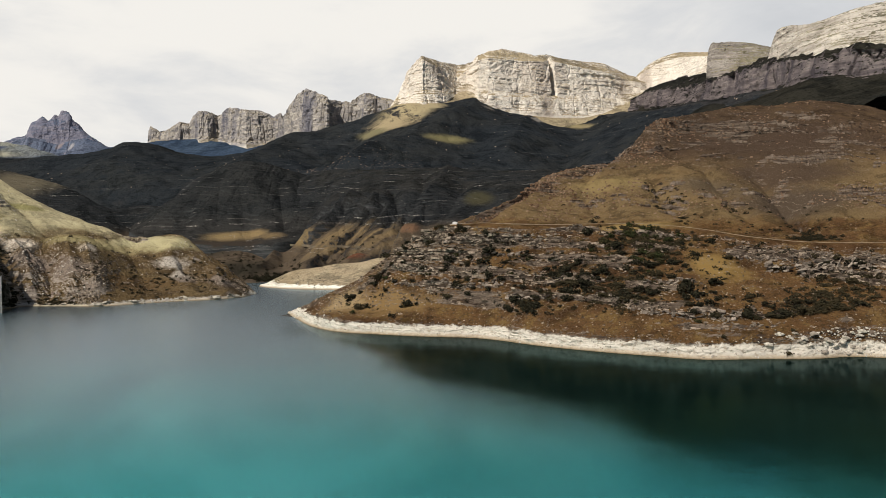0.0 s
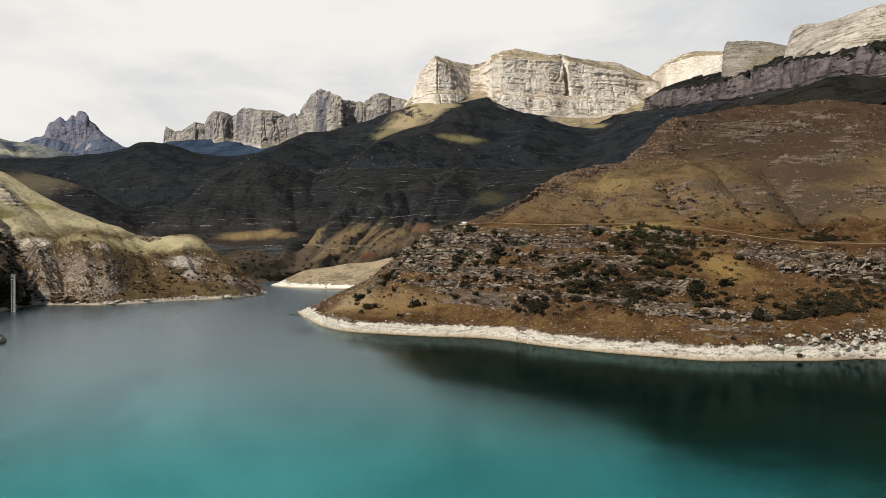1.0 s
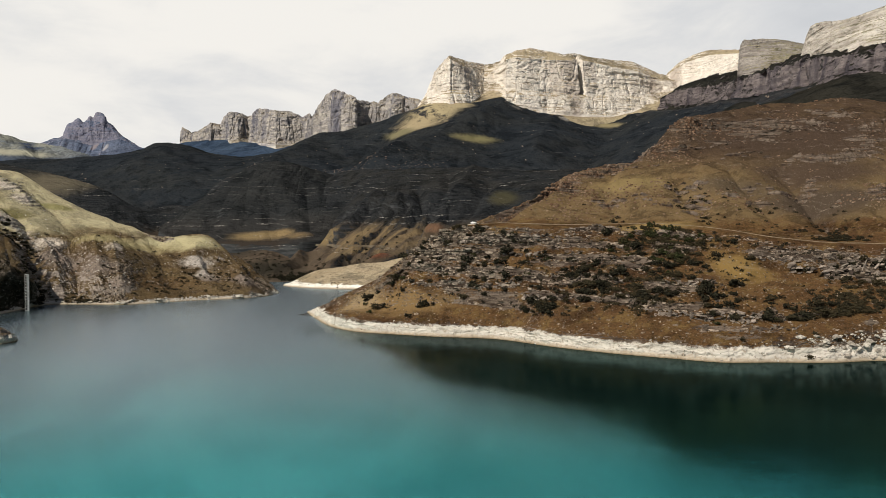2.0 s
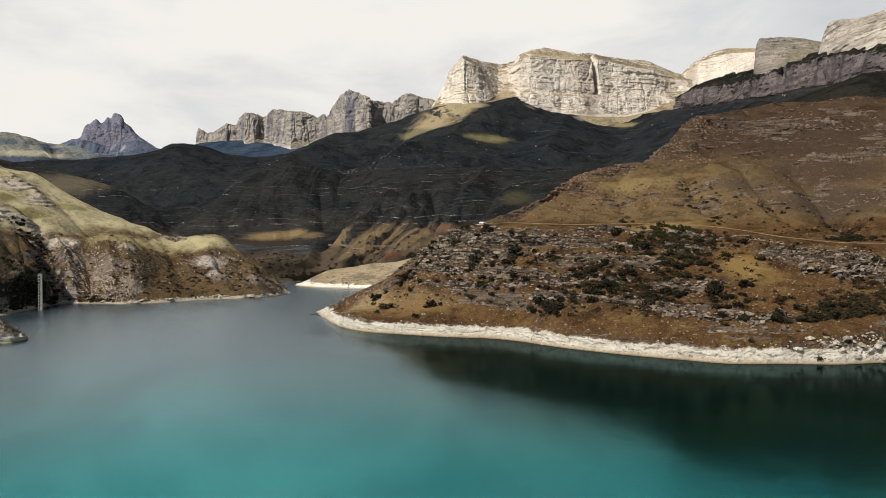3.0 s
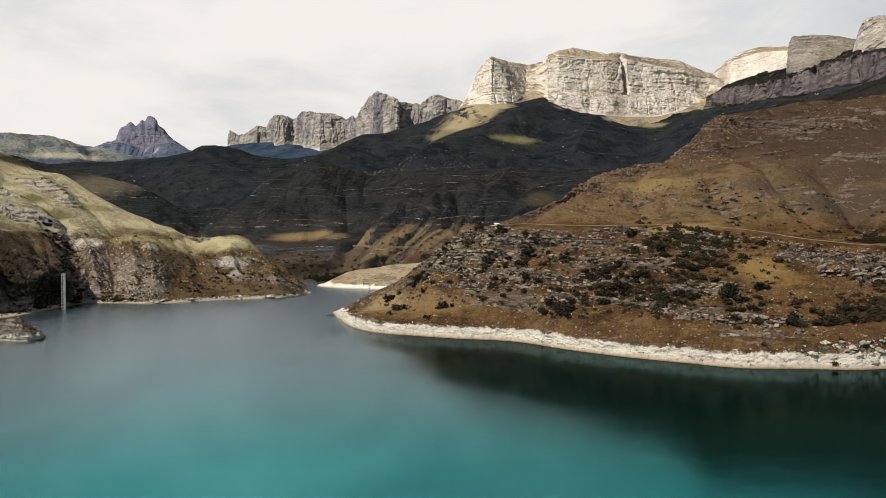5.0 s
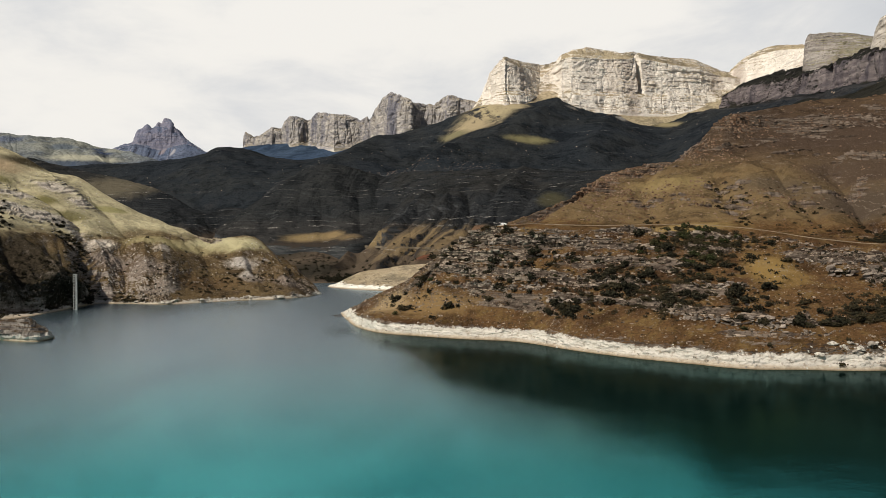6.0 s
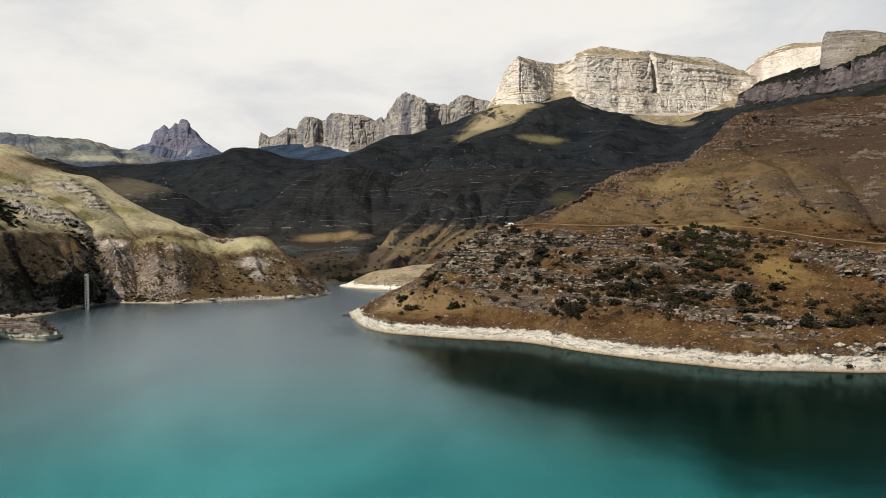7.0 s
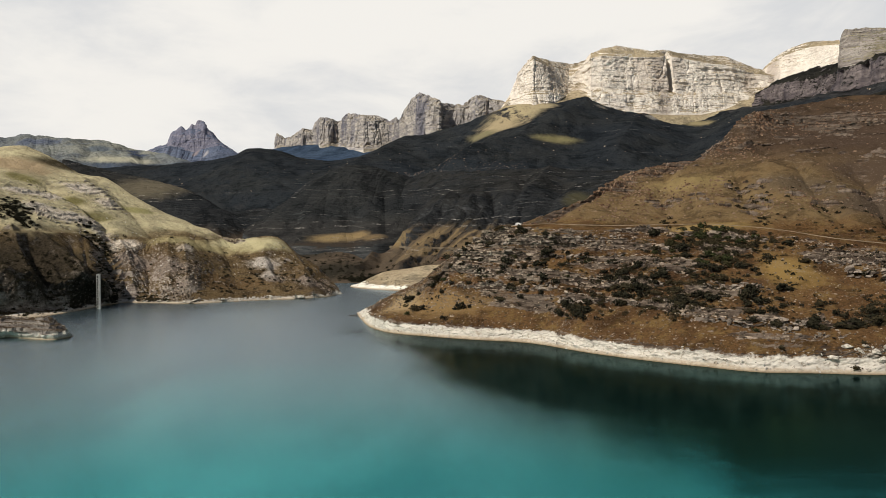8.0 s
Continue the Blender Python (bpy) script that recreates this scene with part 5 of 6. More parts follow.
def bush(seed, material, clumps=85, tall=0.8):
    """A shrub about two metres across: a few stems and a crown of small leaf clumps with gaps."""
    rnd = random.Random(seed)
    root = new("bush")
    bm = bmesh.new()
    lobes = [(rnd.uniform(-0.55, 0.55), rnd.uniform(-0.55, 0.55), rnd.uniform(0.35, 0.95) * tall, rnd.uniform(0.3, 0.55)) for _ in range(6)]
    for _ in range(clumps):
        x, y, z, r = rnd.choice(lobes)
        d = Vector((rnd.gauss(0, 1), rnd.gauss(0, 1), rnd.gauss(0.2, 0.8))).normalized() * r * rnd.uniform(0.55, 1.1)
        at = Vector((x, y, max(z, 0.12))) + d
        at.z = max(at.z, 0.05)
        s = rnd.uniform(0.09, 0.19)
        turn = Euler([rnd.uniform(0, 6) for _ in range(3)])
        tips = [Vector(v) * s * rnd.uniform(0.7, 1.4) for v in ((1, 0, 0), (-1, 0, 0), (0, 1, 0), (0, -1, 0), (0, 0, 0.8), (0, 0, -0.8))]
        vs = []
        for v in tips:
            v.rotate(turn)
            vs.append(bm.verts.new(at + v))
        for a, b, c in ((0, 2, 4), (2, 1, 4), (1, 3, 4), (3, 0, 4), (2, 0, 5), (1, 2, 5), (3, 1, 5), (0, 3, 5)):
            bm.faces.new((vs[a], vs[b], vs[c]))
    part("foliage", bm, material, root)
    bm = bmesh.new()
    for x, y, z, r in lobes[:4]:
        top = Vector((x, y, z))
        m = Matrix.Translation(top / 2) @ top.to_track_quat("Z", "Y").to_matrix().to_4x4()
        bmesh.ops.create_cone(bm, cap_ends=True, segments=5, radius1=0.05, radius2=0.02, depth=top.length + 0.3, matrix=m)
    part("stem", bm, M_STEM, root)
    return root


DARK = [bush(k, M_LEAF) for k in range(5)]
LUSH = [bush(40 + k, M_GREEN, 95, 1.0) for k in range(3)]
first_use = {}


def plant(kinds, p, size, label, group):
    kind = kinds[RNG.randint(len(kinds))]
    m = Matrix.LocRotScale(Vector(p) - Vector((0, 0, 0.12 * size)), Euler((0, 0, RNG.uniform(0, 6.28))), None)
    s = Vector((size * RNG.uniform(0.85, 1.25), size * RNG.uniform(0.85, 1.25), size * RNG.uniform(0.75, 1.1)))
    if kind.name not in first_use:
        first_use[kind.name] = True
        ob = kind
        ob.matrix_basis = m
    else:
        ob = copy_thing(kind, m)
    ob.scale = s
    return tagged(ob, label, "bush", group)


row = np.arange(HEAD.shape[0])[:, None] * np.ones(HEAD.shape[1])
on_ledges = ((row > 60) & (row < 300)).astype(float)
THICKETS = [(144, 412, 7, 22), (176, 408, 8, 24), (172, 426, 8, 14), (194, 381, 7, 16), (231, 415, 10, 14), (211, 450, 9, 14), (93, 512, 9, 12), (121, 492, 10, 14), (144, 467, 10, 16),
            (168, 432, 9, 14), (235, 368, 8, 8), (243, 318, 8, 10), (268, 332, 9, 14), (304, 360, 11, 16), (49, 484, 4, 4), (72, 452, 4, 4), (259, 414, 12, 8), (219, 356, 8, 8), (213, 407, 10, 14), (231, 330, 8, 8), (115, 462, 10, 12), (74, 512, 9, 10)]
for x, y, spread, count in THICKETS:
    for p in spots(HEAD, [(x, y, spread)], count, on_ledges):
        plant(DARK, p, RNG.uniform(1.8, 3.4) * (1.5 if RNG.rand() < 0.3 else 1.0), "dark green dense shrub on the rocky hillside", "hillside bushes")
for x, y, spread, count in [(228, 422, 9, 12), (240, 452, 10, 14), (206, 440, 8, 6)]:
    for p in spots(HEAD, [(x, y, spread)], count, on_ledges):
        plant(LUSH, p, RNG.uniform(2.0, 4.2), "olive green leafy shrub on the rocky hillside", "hillside bushes")


LONE = [(109, 479), (93, 503), (143, 448), (159, 430), (77, 494), (88, 485), (100, 466), (108, 462), (159, 457), (137, 471), (99, 486), (118, 488), (128, 450), (56, 509), (73, 503), (48, 504), (48, 480), (70, 459), (232, 366), (239, 312), (237, 335), (213, 326), (208, 341), (246, 318)]
for x, y in LONE:
    near = np.argmin((HEAD[..., 0] - x) ** 2 + (HEAD[..., 1] - y) ** 2)
    plant(DARK + LUSH, HEAD.reshape(-1, 3)[near], RNG.uniform(1.7, 2.6), "single rounded dark green shrub on the slope", "hillside bushes")


def scrub(name, places, sizes, material, label, clumps=34):
    """Many low shrubs in one mesh, each a loose heap of small leaf clumps."""
    count = len(places)
    size = sizes[0] + (sizes[1] - sizes[0]) * RNG.rand(count) ** 1.6
    d = RNG.normal(size=(count, clumps, 3))
    d = d / np.linalg.norm(d, axis=-1, keepdims=True) * RNG.rand(count, clumps, 1) ** 0.4
    at = d * np.array([1.0, 1.0, 0.75]) * (0.75 + 0.5 * RNG.rand(count, 1, 3))
    at[..., 2] = np.abs(at[..., 2])
    base = np.array([(1, 0, 0), (-1, 0, 0), (0, 1, 0), (0, -1, 0), (0, 0, 0.8), (0, 0, -0.8)], float)
    tips = base * (0.10 + 0.16 * RNG.rand(count, clumps, 6, 1)) + 0.06 * RNG.normal(size=(count, clumps, 6, 3))
    v = (at[:, :, None] + tips) * size[:, None, None, None] + np.asarray(places)[:, None, None, :]
    tri = np.array([(0, 2, 4), (2, 1, 4), (1, 3, 4), (3, 0, 4), (2, 0, 5), (1, 2, 5), (3, 1, 5), (0, 3, 5)])
    f = (tri[None] + 6 * np.arange(count * clumps)[:, None, None]).reshape(-1, 3)
    me = bpy.data.meshes.new(name)
    me.from_pydata(v.reshape(-1, 3).tolist(), [], f.tolist())
    me.materials.append(material)
    return tagged(new(name, me), label, "scrub", kind="stuff")


def gather(grid, clumps, keep=None):
    return np.vstack([spots(grid, [(x, y, spread)], count, keep) for x, y, spread, count in clumps])


scrub("hillside_scrub", np.vstack([gather(HEAD, [(x, y, 1.7 * spread, 2 * count) for x, y, spread, count in THICKETS], on_ledges),
                                   gather(HEAD, [(60, 490, 40, 40), (120, 470, 50, 60), (190, 420, 60, 60), (260, 380, 60, 90), (245, 455, 22, 60)], on_ledges)]), (0.6, 2.4), M_LEAF, "low dark scrub scattered over the rocky slope", 22)
scrub("ledge_scrub", spots(HEAD, [(190, 420, 75), (110, 480, 60), (270, 370, 50)], 900, HEAD_BEDS * on_ledges), (0.35, 1.3), M_LEAF, "small dark shrubs rooted between the rock ledges", 14)
scrub("thicket_scrub", gather(HEAD, [(144, 412, 6, 34), (176, 408, 8, 40), (172, 426, 8, 24), (194, 381, 6, 26), (231, 417, 9, 34), (245, 455, 12, 46), (211, 450, 8, 26), (268, 330, 8, 30), (304, 358, 9, 34), (286, 344, 9, 34), (144, 467, 8, 18), (278, 326, 7, 60), (296, 335, 7, 50), (257, 312, 7, 50), (312, 339, 7, 40), (182, 392, 8, 55), (200, 400, 8, 40), (192, 378, 6, 36), (206, 388, 7, 30), (226, 440, 10, 50), (240, 430, 8, 40), (233, 457, 9, 44), (250, 450, 8, 30), (262, 432, 8, 24)], on_ledges), (1.0, 2.9), M_LEAF, "dense dark thickets on the rocky slope", 30)
scrub("bank_scrub", spots(HEAD, [(100, 440, 60), (190, 330, 50), (250, 312, 14), (60, 470, 30)], 150, ((row > 10) & (row < 44)).astype(float)), (0.3, 1.2), M_LEAF, "small dark tufts on the pale shore bank", 14)
scrub("hill_scrub", gather(HEAD, [(226, 505, 4, 5), (317, 440, 12, 24), (335, 408, 8, 22), (290, 470, 14, 12), (240, 540, 40, 12), (300, 520, 12, 16), (352, 430, 12, 14), (295, 540, 7, 10), (286, 510, 5, 14), (281, 470, 4, 10), (355, 460, 8, 16), (331, 408, 7, 60), (345, 435, 6, 30), (328, 482, 6, 10), (224, 496, 3, 6)], (row > 314).astype(float)), (0.7, 2.4), M_LEAF, "dark scrub in the gullies of the grassy hill")
# Scrub of the slope; extra clumps below x -215 stand in for its shade.
scrub("lakeside_scrub", gather(LEFT, [(-196, 708, 9, 46), (-180, 712, 8, 26), (-205, 716, 8, 40), (-249, 622, 14, 70), (-212, 640, 9, 24), (-241, 678, 14, 90), (-262, 650, 14, 60), (-281, 672, 20, 40), (-232, 642, 12, 26), (-240, 595, 12, 26), (-120, 780, 30, 110), (-60, 810, 20, 50), (-165, 770, 30, 110), (-95, 830, 22, 60)]), (0.6, 2.6), M_LEAF, "dark scrub on the slopes above the lake")
scrub("gully_scrub", gather(LEFT, [(-324, 736, 9, 90), (-331, 765, 8, 60), (-312, 728, 8, 40), (-265, 775, 6, 30), (-252, 772, 6, 34), (-240, 740, 6, 34), (-229, 715, 6, 44), (-220, 710, 6, 36), (-280, 800, 8, 14)]), (1.0, 3.4), M_LEAF, "dense dark bushes in the gully and above the bench", 44)
scrub("meadow_scrub", gather(LEFT, [(-310, 880, 40, 60), (-250, 860, 30, 40), (-350, 900, 40, 50), (-130, 870, 30, 40)]), (0.3, 1.0), M_GREEN, "small green tufts on the grassy hill", 16)
scrub("spit_scrub", gather(SPIT, [(20, 905, 16, 14), (45, 890, 12, 12), (0, 935, 14, 8)]), (0.6, 1.7), M_LEAF, "small dark scrub on the sandy spit", 22)
scrub("valley_scrub", gather(VALLEY, [(-75, 1150, 30, 60), (-120, 1250, 40, 50), (-14, 1058, 12, 130), (20, 1075, 12, 110), (4, 1045, 12, 60), (60, 1120, 50, 30), (-60, 1300, 60, 40), (100, 1090, 40, 30)]), (1.2, 4.2), M_LEAF, "dark scrub on the far valley floor")

# ---- rocks on the slopes ----
def rock_material(name, dark, light, island):
    m = bpy.data.materials.new(name)
    m.use_nodes = True
    n = Nodes(m.node_tree)
    geo = n.add("ShaderNodeNewGeometry")
    r = geo.outputs["Random Per Island"] if island else n.add("ShaderNodeObjectInfo").outputs["Random"]
    grain = n.noise(geo.outputs["Position"], 0.9, 6.0, 0.7)
    c = n.mix(n.math("POWER", r, 1.1), dark, light)
    c = n.mix(n.range(grain, 0.4, 0.7, 0.0, 0.75), c, tuple(0.3 * k for k in dark))
    relief = n.add("ShaderNodeBump", {"Strength": 0.8, "Distance": 0.3, "Height": grain})
    b = n.add("ShaderNodeBsdfPrincipled", {"Base Color": c, "Roughness": 1.0, "Specular IOR Level": 0.0, "Normal": relief.outputs[0]})
    n.add("ShaderNodeOutputMaterial", {0: b.outputs[0]})
    return m


M_ROCK = rock_material("ledge_rock", (0.065, 0.047, 0.034), (0.42, 0.335, 0.255), False)
M_LEDGE = rock_material("bedded_rock", (0.060, 0.046, 0.036), (0.37, 0.305, 0.245), True)
M_REDLEDGE = rock_material("hill_rock", (0.060, 0.042, 0.030), (0.26, 0.20, 0.155), True)
M_STONE = rock_material("loose_stone", (0.036, 0.027, 0.020), (0.41, 0.325, 0.245), True)
M_REDSTONE = rock_material("red_stone", (0.11, 0.06, 0.035), (0.27, 0.19, 0.13), True)
M_PALESTONE = rock_material("pale_stone", (0.34, 0.30, 0.25), (0.66, 0.61, 0.53), True)


def slab_mesh(seed):
    """A broken block of bedded rock, about two metres long."""
    rnd = random.Random(seed)
    bm = bmesh.new()
    k = rnd.choice((6, 7, 8))
    rings = []
    for z, f in ((-0.5, 1.0), (0.15, 1.06), (0.42, 0.98), (0.5, 0.8)):
        rings.append([bm.verts.new((f * rnd.uniform(0.85, 1.1) * math.cos(6.283 * a / k), f * 0.55 * rnd.uniform(0.8, 1.15) * math.sin(6.283 * a / k), z + rnd.uniform(-0.06, 0.06))) for a in range(k)])
    for lo, hi in zip(rings, rings[1:]):
        for a in range(k):
            bm.faces.new((lo[a], lo[(a + 1) % k], hi[(a + 1) % k], hi[a]))
    bm.faces.new(rings[-1])
    me = bpy.data.meshes.new("rock")
    bm.to_mesh(me)
    bm.free()
    me.materials.append(M_ROCK)
    return me


def stones(name, grid, grid_n, where, count, sizes, material, label, parent=None, flat=0.6, bedded=False):
    """Loose stones in one mesh, seated in the ground."""
    pts = grid.reshape(-1, 3)
    p = where.reshape(-1).astype(float)
    pick = RNG.choice(len(pts), count, p=p / p.sum())
    base = np.array([(-1, -1, -1), (1, -1, -1), (1, 1, -1), (-1, 1, -1), (-0.75, -0.8, 1), (0.8, -0.7, 1), (0.7, 0.75, 1), (-0.8, 0.7, 1)], float)
    faces = np.array([(0, 1, 5, 4), (1, 2, 6, 5), (2, 3, 7, 6), (3, 0, 4, 7), (4, 5, 6, 7)])
    size = sizes[0] + (sizes[1] - sizes[0]) * RNG.rand(count) ** 3
    v = base[None] * (1 + 0.35 * (RNG.rand(count, 8, 3) - 0.5)) * np.array([1.0, 0.75, flat]) * (0.7 + 0.6 * RNG.rand(count, 1, 3))
    a = RNG.rand(count) * 6.283
    if bedded:
        way = np.gradient(grid, axis=1).reshape(-1, 3)[pick]
        a = np.arctan2(way[:, 1], way[:, 0]) + 0.9 * (RNG.rand(count) - 0.5)
        v = v * np.array([1.45, 1.0, 0.9])
    c, s = np.cos(a)[:, None], np.sin(a)[:, None]
    v = np.stack([c * v[..., 0] - s * v[..., 1], s * v[..., 0] + c * v[..., 1], v[..., 2]], -1)
    tilt = (RNG.rand(count, 2) - 0.5) * (0.2 if bedded else 0.6)
    v[..., 2] += tilt[:, :1] * v[..., 0] + tilt[:, 1:] * v[..., 1]
    v = v * size[:, None, None] * 0.5 + pts[pick][:, None, :]
    f = (faces[None] + 8 * np.arange(count)[:, None, None]).reshape(-1, 4)
    me = bpy.data.meshes.new(name)
    me.from_pydata(v.reshape(-1, 3).tolist(), [], f.tolist())
    me.materials.append(material)
    ob = new(name, me)
    ob.parent = parent
    return tagged(ob, label, "stones" if parent is None else "", kind="stuff")


SLABS = [slab_mesh(k) for k in range(10)]
ledge = HEAD_BEDS * ((row > 40) & (row < 300))
weight = ledge.reshape(-1) * (HEAD_N[..., 2].reshape(-1) < 0.9)
flat_head = HEAD.reshape(-1, 3)
along = np.gradient(HEAD, axis=1).reshape(-1, 3)
cols = HEAD.shape[1]
weight = weight * (np.tile(np.arange(cols), HEAD.shape[0]) > 50)
for i in RNG.choice(len(flat_head), 300, replace=False, p=weight / weight.sum()):
    ob = new("rock", SLABS[RNG.randint(10)])
    ob.parent = headland
    way = math.atan2(along[i][1], along[i][0])
    ob.rotation_euler = (RNG.uniform(-0.12, 0.12), RNG.uniform(-0.12, 0.12), way + RNG.uniform(-0.4, 0.4))
    s = RNG.uniform(0.9, 2.4)
    ob.scale = (s * RNG.uniform(1.0, 2.0), s, s * RNG.uniform(0.35, 0.8))
    ob.location = Vector(flat_head[i]) + Vector((0, 0, 0.1 * s))
def ledge_courses(name, runs, material, label, parent, rows=(30, 298)):
    """Outcrops of bedded rock: courses of broken blocks that follow the slope, each set back from the one below. runs: row and first column on the landform, number of blocks, courses, block size."""
    base = np.array([(-1, -1, -1), (1, -1, -1), (1, 1, -1), (-1, 1, -1), (-0.9, -0.95, 1), (0.92, -0.9, 1), (0.9, 0.9, 1), (-0.95, 0.9, 1)], float)
    faces = np.array([(0, 1, 5, 4), (1, 2, 6, 5), (2, 3, 7, 6), (3, 0, 4, 7), (4, 5, 6, 7)])
    verts, quads = [], []
    for r, c, count, courses, size in runs:
        at = float(c)
        for _ in range(count):
            if at >= HEAD.shape[1] - 3:
                break
            k = int(at)
            rr = int(np.clip(r + 5 * vnoise(np.array(at / 14.0), np.array(r * 0.7), np.array(0.5)), *rows))
            p, step = HEAD[rr, k], HEAD[rr, k + 2] - HEAD[rr, k]
            way = step / max(np.linalg.norm(step), 1e-6)
            inward = np.array([-way[1], way[0], 0.0])
            long = size * RNG.uniform(0.7, 2.1)
            high = size * RNG.uniform(0.35, 0.62)
            for level in range(courses if RNG.rand() < 0.8 else max(1, courses - 1)):
                if RNG.rand() < 0.25:
                    continue
                half = np.array([0.5 * long * RNG.uniform(0.75, 1.05), 0.5 * size * RNG.uniform(0.9, 1.5), 0.5 * high * RNG.uniform(0.8, 1.0)])
                v = base * half * (1 + 0.9 * (RNG.rand(8, 3) - 0.5))
                v[:, 2] += RNG.uniform(-0.3, 0.3) * v[:, 0] + RNG.uniform(-0.3, 0.3) * v[:, 1]
                v *= RNG.uniform(0.6, 1.25)
                turn = RNG.uniform(-0.7, 0.7)
                along, into = way * math.cos(turn) + inward * math.sin(turn), inward * math.cos(turn) - way * math.sin(turn)
                q = p + inward * (0.45 * size * level + RNG.uniform(-0.8, 0.8) * size) + np.array([0, 0, high * (level + 0.15)])
                quads.append(faces + 8 * len(verts))
                verts.append(q + v[:, :1] * along + v[:, 1:2] * into + v[:, 2:] * np.array([0.0, 0.0, 1.0]))
            at += max(1.0, 2.0 * long * RNG.uniform(0.9, 1.35) / max(np.linalg.norm(step), 0.3))
    me = bpy.data.meshes.new(name)
    me.from_pydata(np.vstack(verts).tolist(), [], np.vstack(quads).tolist())
    me.materials.append(material)
    ob = new(name, me)
    ob.parent = parent
    return tagged(ob, label, kind="stuff")


picks = RNG.choice(len(flat_head), 150, replace=False, p=weight / weight.sum())
runs = [(i // cols, i % cols, RNG.randint(4, 16), RNG.randint(1, 4), RNG.uniform(0.7, 1.6)) for i in picks]
for x, y, count, courses, size in [(279, 380, 16, 5, 2.2), (291, 368, 14, 5, 2.3), (286, 392, 18, 3, 1.9), (112, 503, 26, 4, 1.7), (104, 507, 22, 3, 1.6), (140, 486, 20, 3, 1.5), (72, 500, 24, 3, 1.5), (98, 472, 22, 3, 1.6), (136, 428, 24, 3, 1.8), (190, 362, 18, 3, 1.7), (200, 350, 14, 3, 1.8), (222, 462, 20, 3, 1.8)]:
    near = int(np.argmin((HEAD[..., 0] - x) ** 2 + (HEAD[..., 1] - y) ** 2))
    runs.append((near // cols, near % cols, count, courses, size))
ledge_courses("rock_ledges", runs, M_LEDGE, "courses of weathered grey-brown bedded rock", headland)
upper_weight = (((row > 372) & (row < 505)) * sstep(fbm(HEAD, 42, 4, 0.6, (1, 1, 0.3), 2.2), 0.0, 0.3) * sstep(HEAD[..., 0], 240, 330)).reshape(-1)
picks = RNG.choice(len(flat_head), 130, replace=False, p=upper_weight / upper_weight.sum())
ledge_courses("hill_ledges", [(i // cols, i % cols, RNG.randint(4, 18), RNG.randint(1, 3), RNG.uniform(0.8, 1.9)) for i in picks], M_REDLEDGE, "thin courses of brown-grey bedded rock", headland, (330, 508))
stones("ledge_rubble", HEAD, HEAD_N, ledge * (HEAD_N[..., 2] < 0.93), 9000, (0.4, 2.0), M_STONE, "grey broken ledge rock", headland, 0.5, True)
stones("slope_stones", HEAD, HEAD_N, ((row > 30) & (row < 300)).astype(float), 9000, (0.25, 1.3), M_STONE, "small grey stones strewn over the brown slope")
stones("hill_stones", HEAD, HEAD_N, ((row > 316) & (row < 520)) * (0.1 + HEAD_BEDS + sstep(fbm(HEAD, 45, 4, 0.6, seed=41.0), 0.05, 0.3)), 9000, (0.4, 2.2), M_REDSTONE, "reddish stones strewn over the dry hill")
stones("crest_boulders", HEAD, HEAD_N, np.exp(-(((HEAD[..., 0] - 350) / 16) ** 2 + ((HEAD[..., 2] - 161) / 8) ** 2)), 220, (0.6, 3.0), M_REDSTONE, "weathered boulders on the rocky hill crest", None, 0.8)
stones("shore_boulders", HEAD, HEAD_N, ((row > 5) & (row < 32)) * (0.15 + sstep(HEAD[..., 0], 235, 265)), 900, (0.3, 1.3), M_PALESTONE, "pale boulders along the waterline", None, 0.7)
stones("hill_rubble", LEFT, LEFT_N, ((LEFT[..., 2] > 1.5) & (LEFT[..., 2] < 66) & (LEFT[..., 0] > -225)) * sstep(fbm(LEFT, 40, 4, 0.6, seed=31.0), 0.12, 0.35), 2600, (0.5, 2.6), M_STONE, "grey stones strewn over the rocky hill face")
stones("meadow_outcrop", LEFT, LEFT_N, LEFT_ROCK ** 2, 500, (0.4, 1.8), M_PALESTONE, "broken grey rock outcrops in the meadow", None, 0.6, True)
stones("lake_rocks", LEFT, LEFT_N, ((LEFT[..., 2] > 0.2) & (LEFT[..., 2] < 3.5) & (LEFT[..., 0] > -170)) * sstep(fbm(LEFT, 14, 3, seed=61.0), -0.05, 0.2), 380, (0.5, 2.4), M_PALESTONE, "white rocks along the lake shore", None, 0.6)
stones("scar_stones", LEFT, LEFT_N, sum(np.exp(-(((LEFT[..., 0] - c[0]) / (1.3 * r[0])) ** 2 + ((LEFT[..., 1] - c[1]) / (1.3 * r[1])) ** 2)) for tone, c, r in LEFT_SCARS_AND_SHADE[:14]), 1800, (0.3, 1.8), M_PALESTONE, "pale stones below the rock scars", None, 0.6)
stones("mountain_boulders", MOUNT, MOUNT_N, (MOUNT[..., 1] < 2400).astype(float), 300, (1.5, 5.0), M_STONE, "pale boulders scattered over the dark mountain slope", None, 0.8)

outcrops = sum(np.exp(-(((MOUNT[..., 0] - x) / rx) ** 2 + ((MOUNT[..., 1] - y) / ry) ** 2)) for x, y, rx, ry in [(150, 1780, 70, 60), (265, 1690, 60, 50), (90, 1900, 50, 60), (660, 2250, 60, 40), (780, 2190, 50, 50), (430, 2230, 20, 60)])
stones("slope_outcrop", MOUNT, MOUNT_N, outcrops, 800, (0.7, 3.2), M_REDLEDGE, "broken grey rocks on the dark mountain slope", None, 0.6, True)

# ---- road with a parked car ----
M_ROAD = plain("brown_dirt", (0.165, 0.122, 0.075), 0.95, 0, 0.4, 0.25)
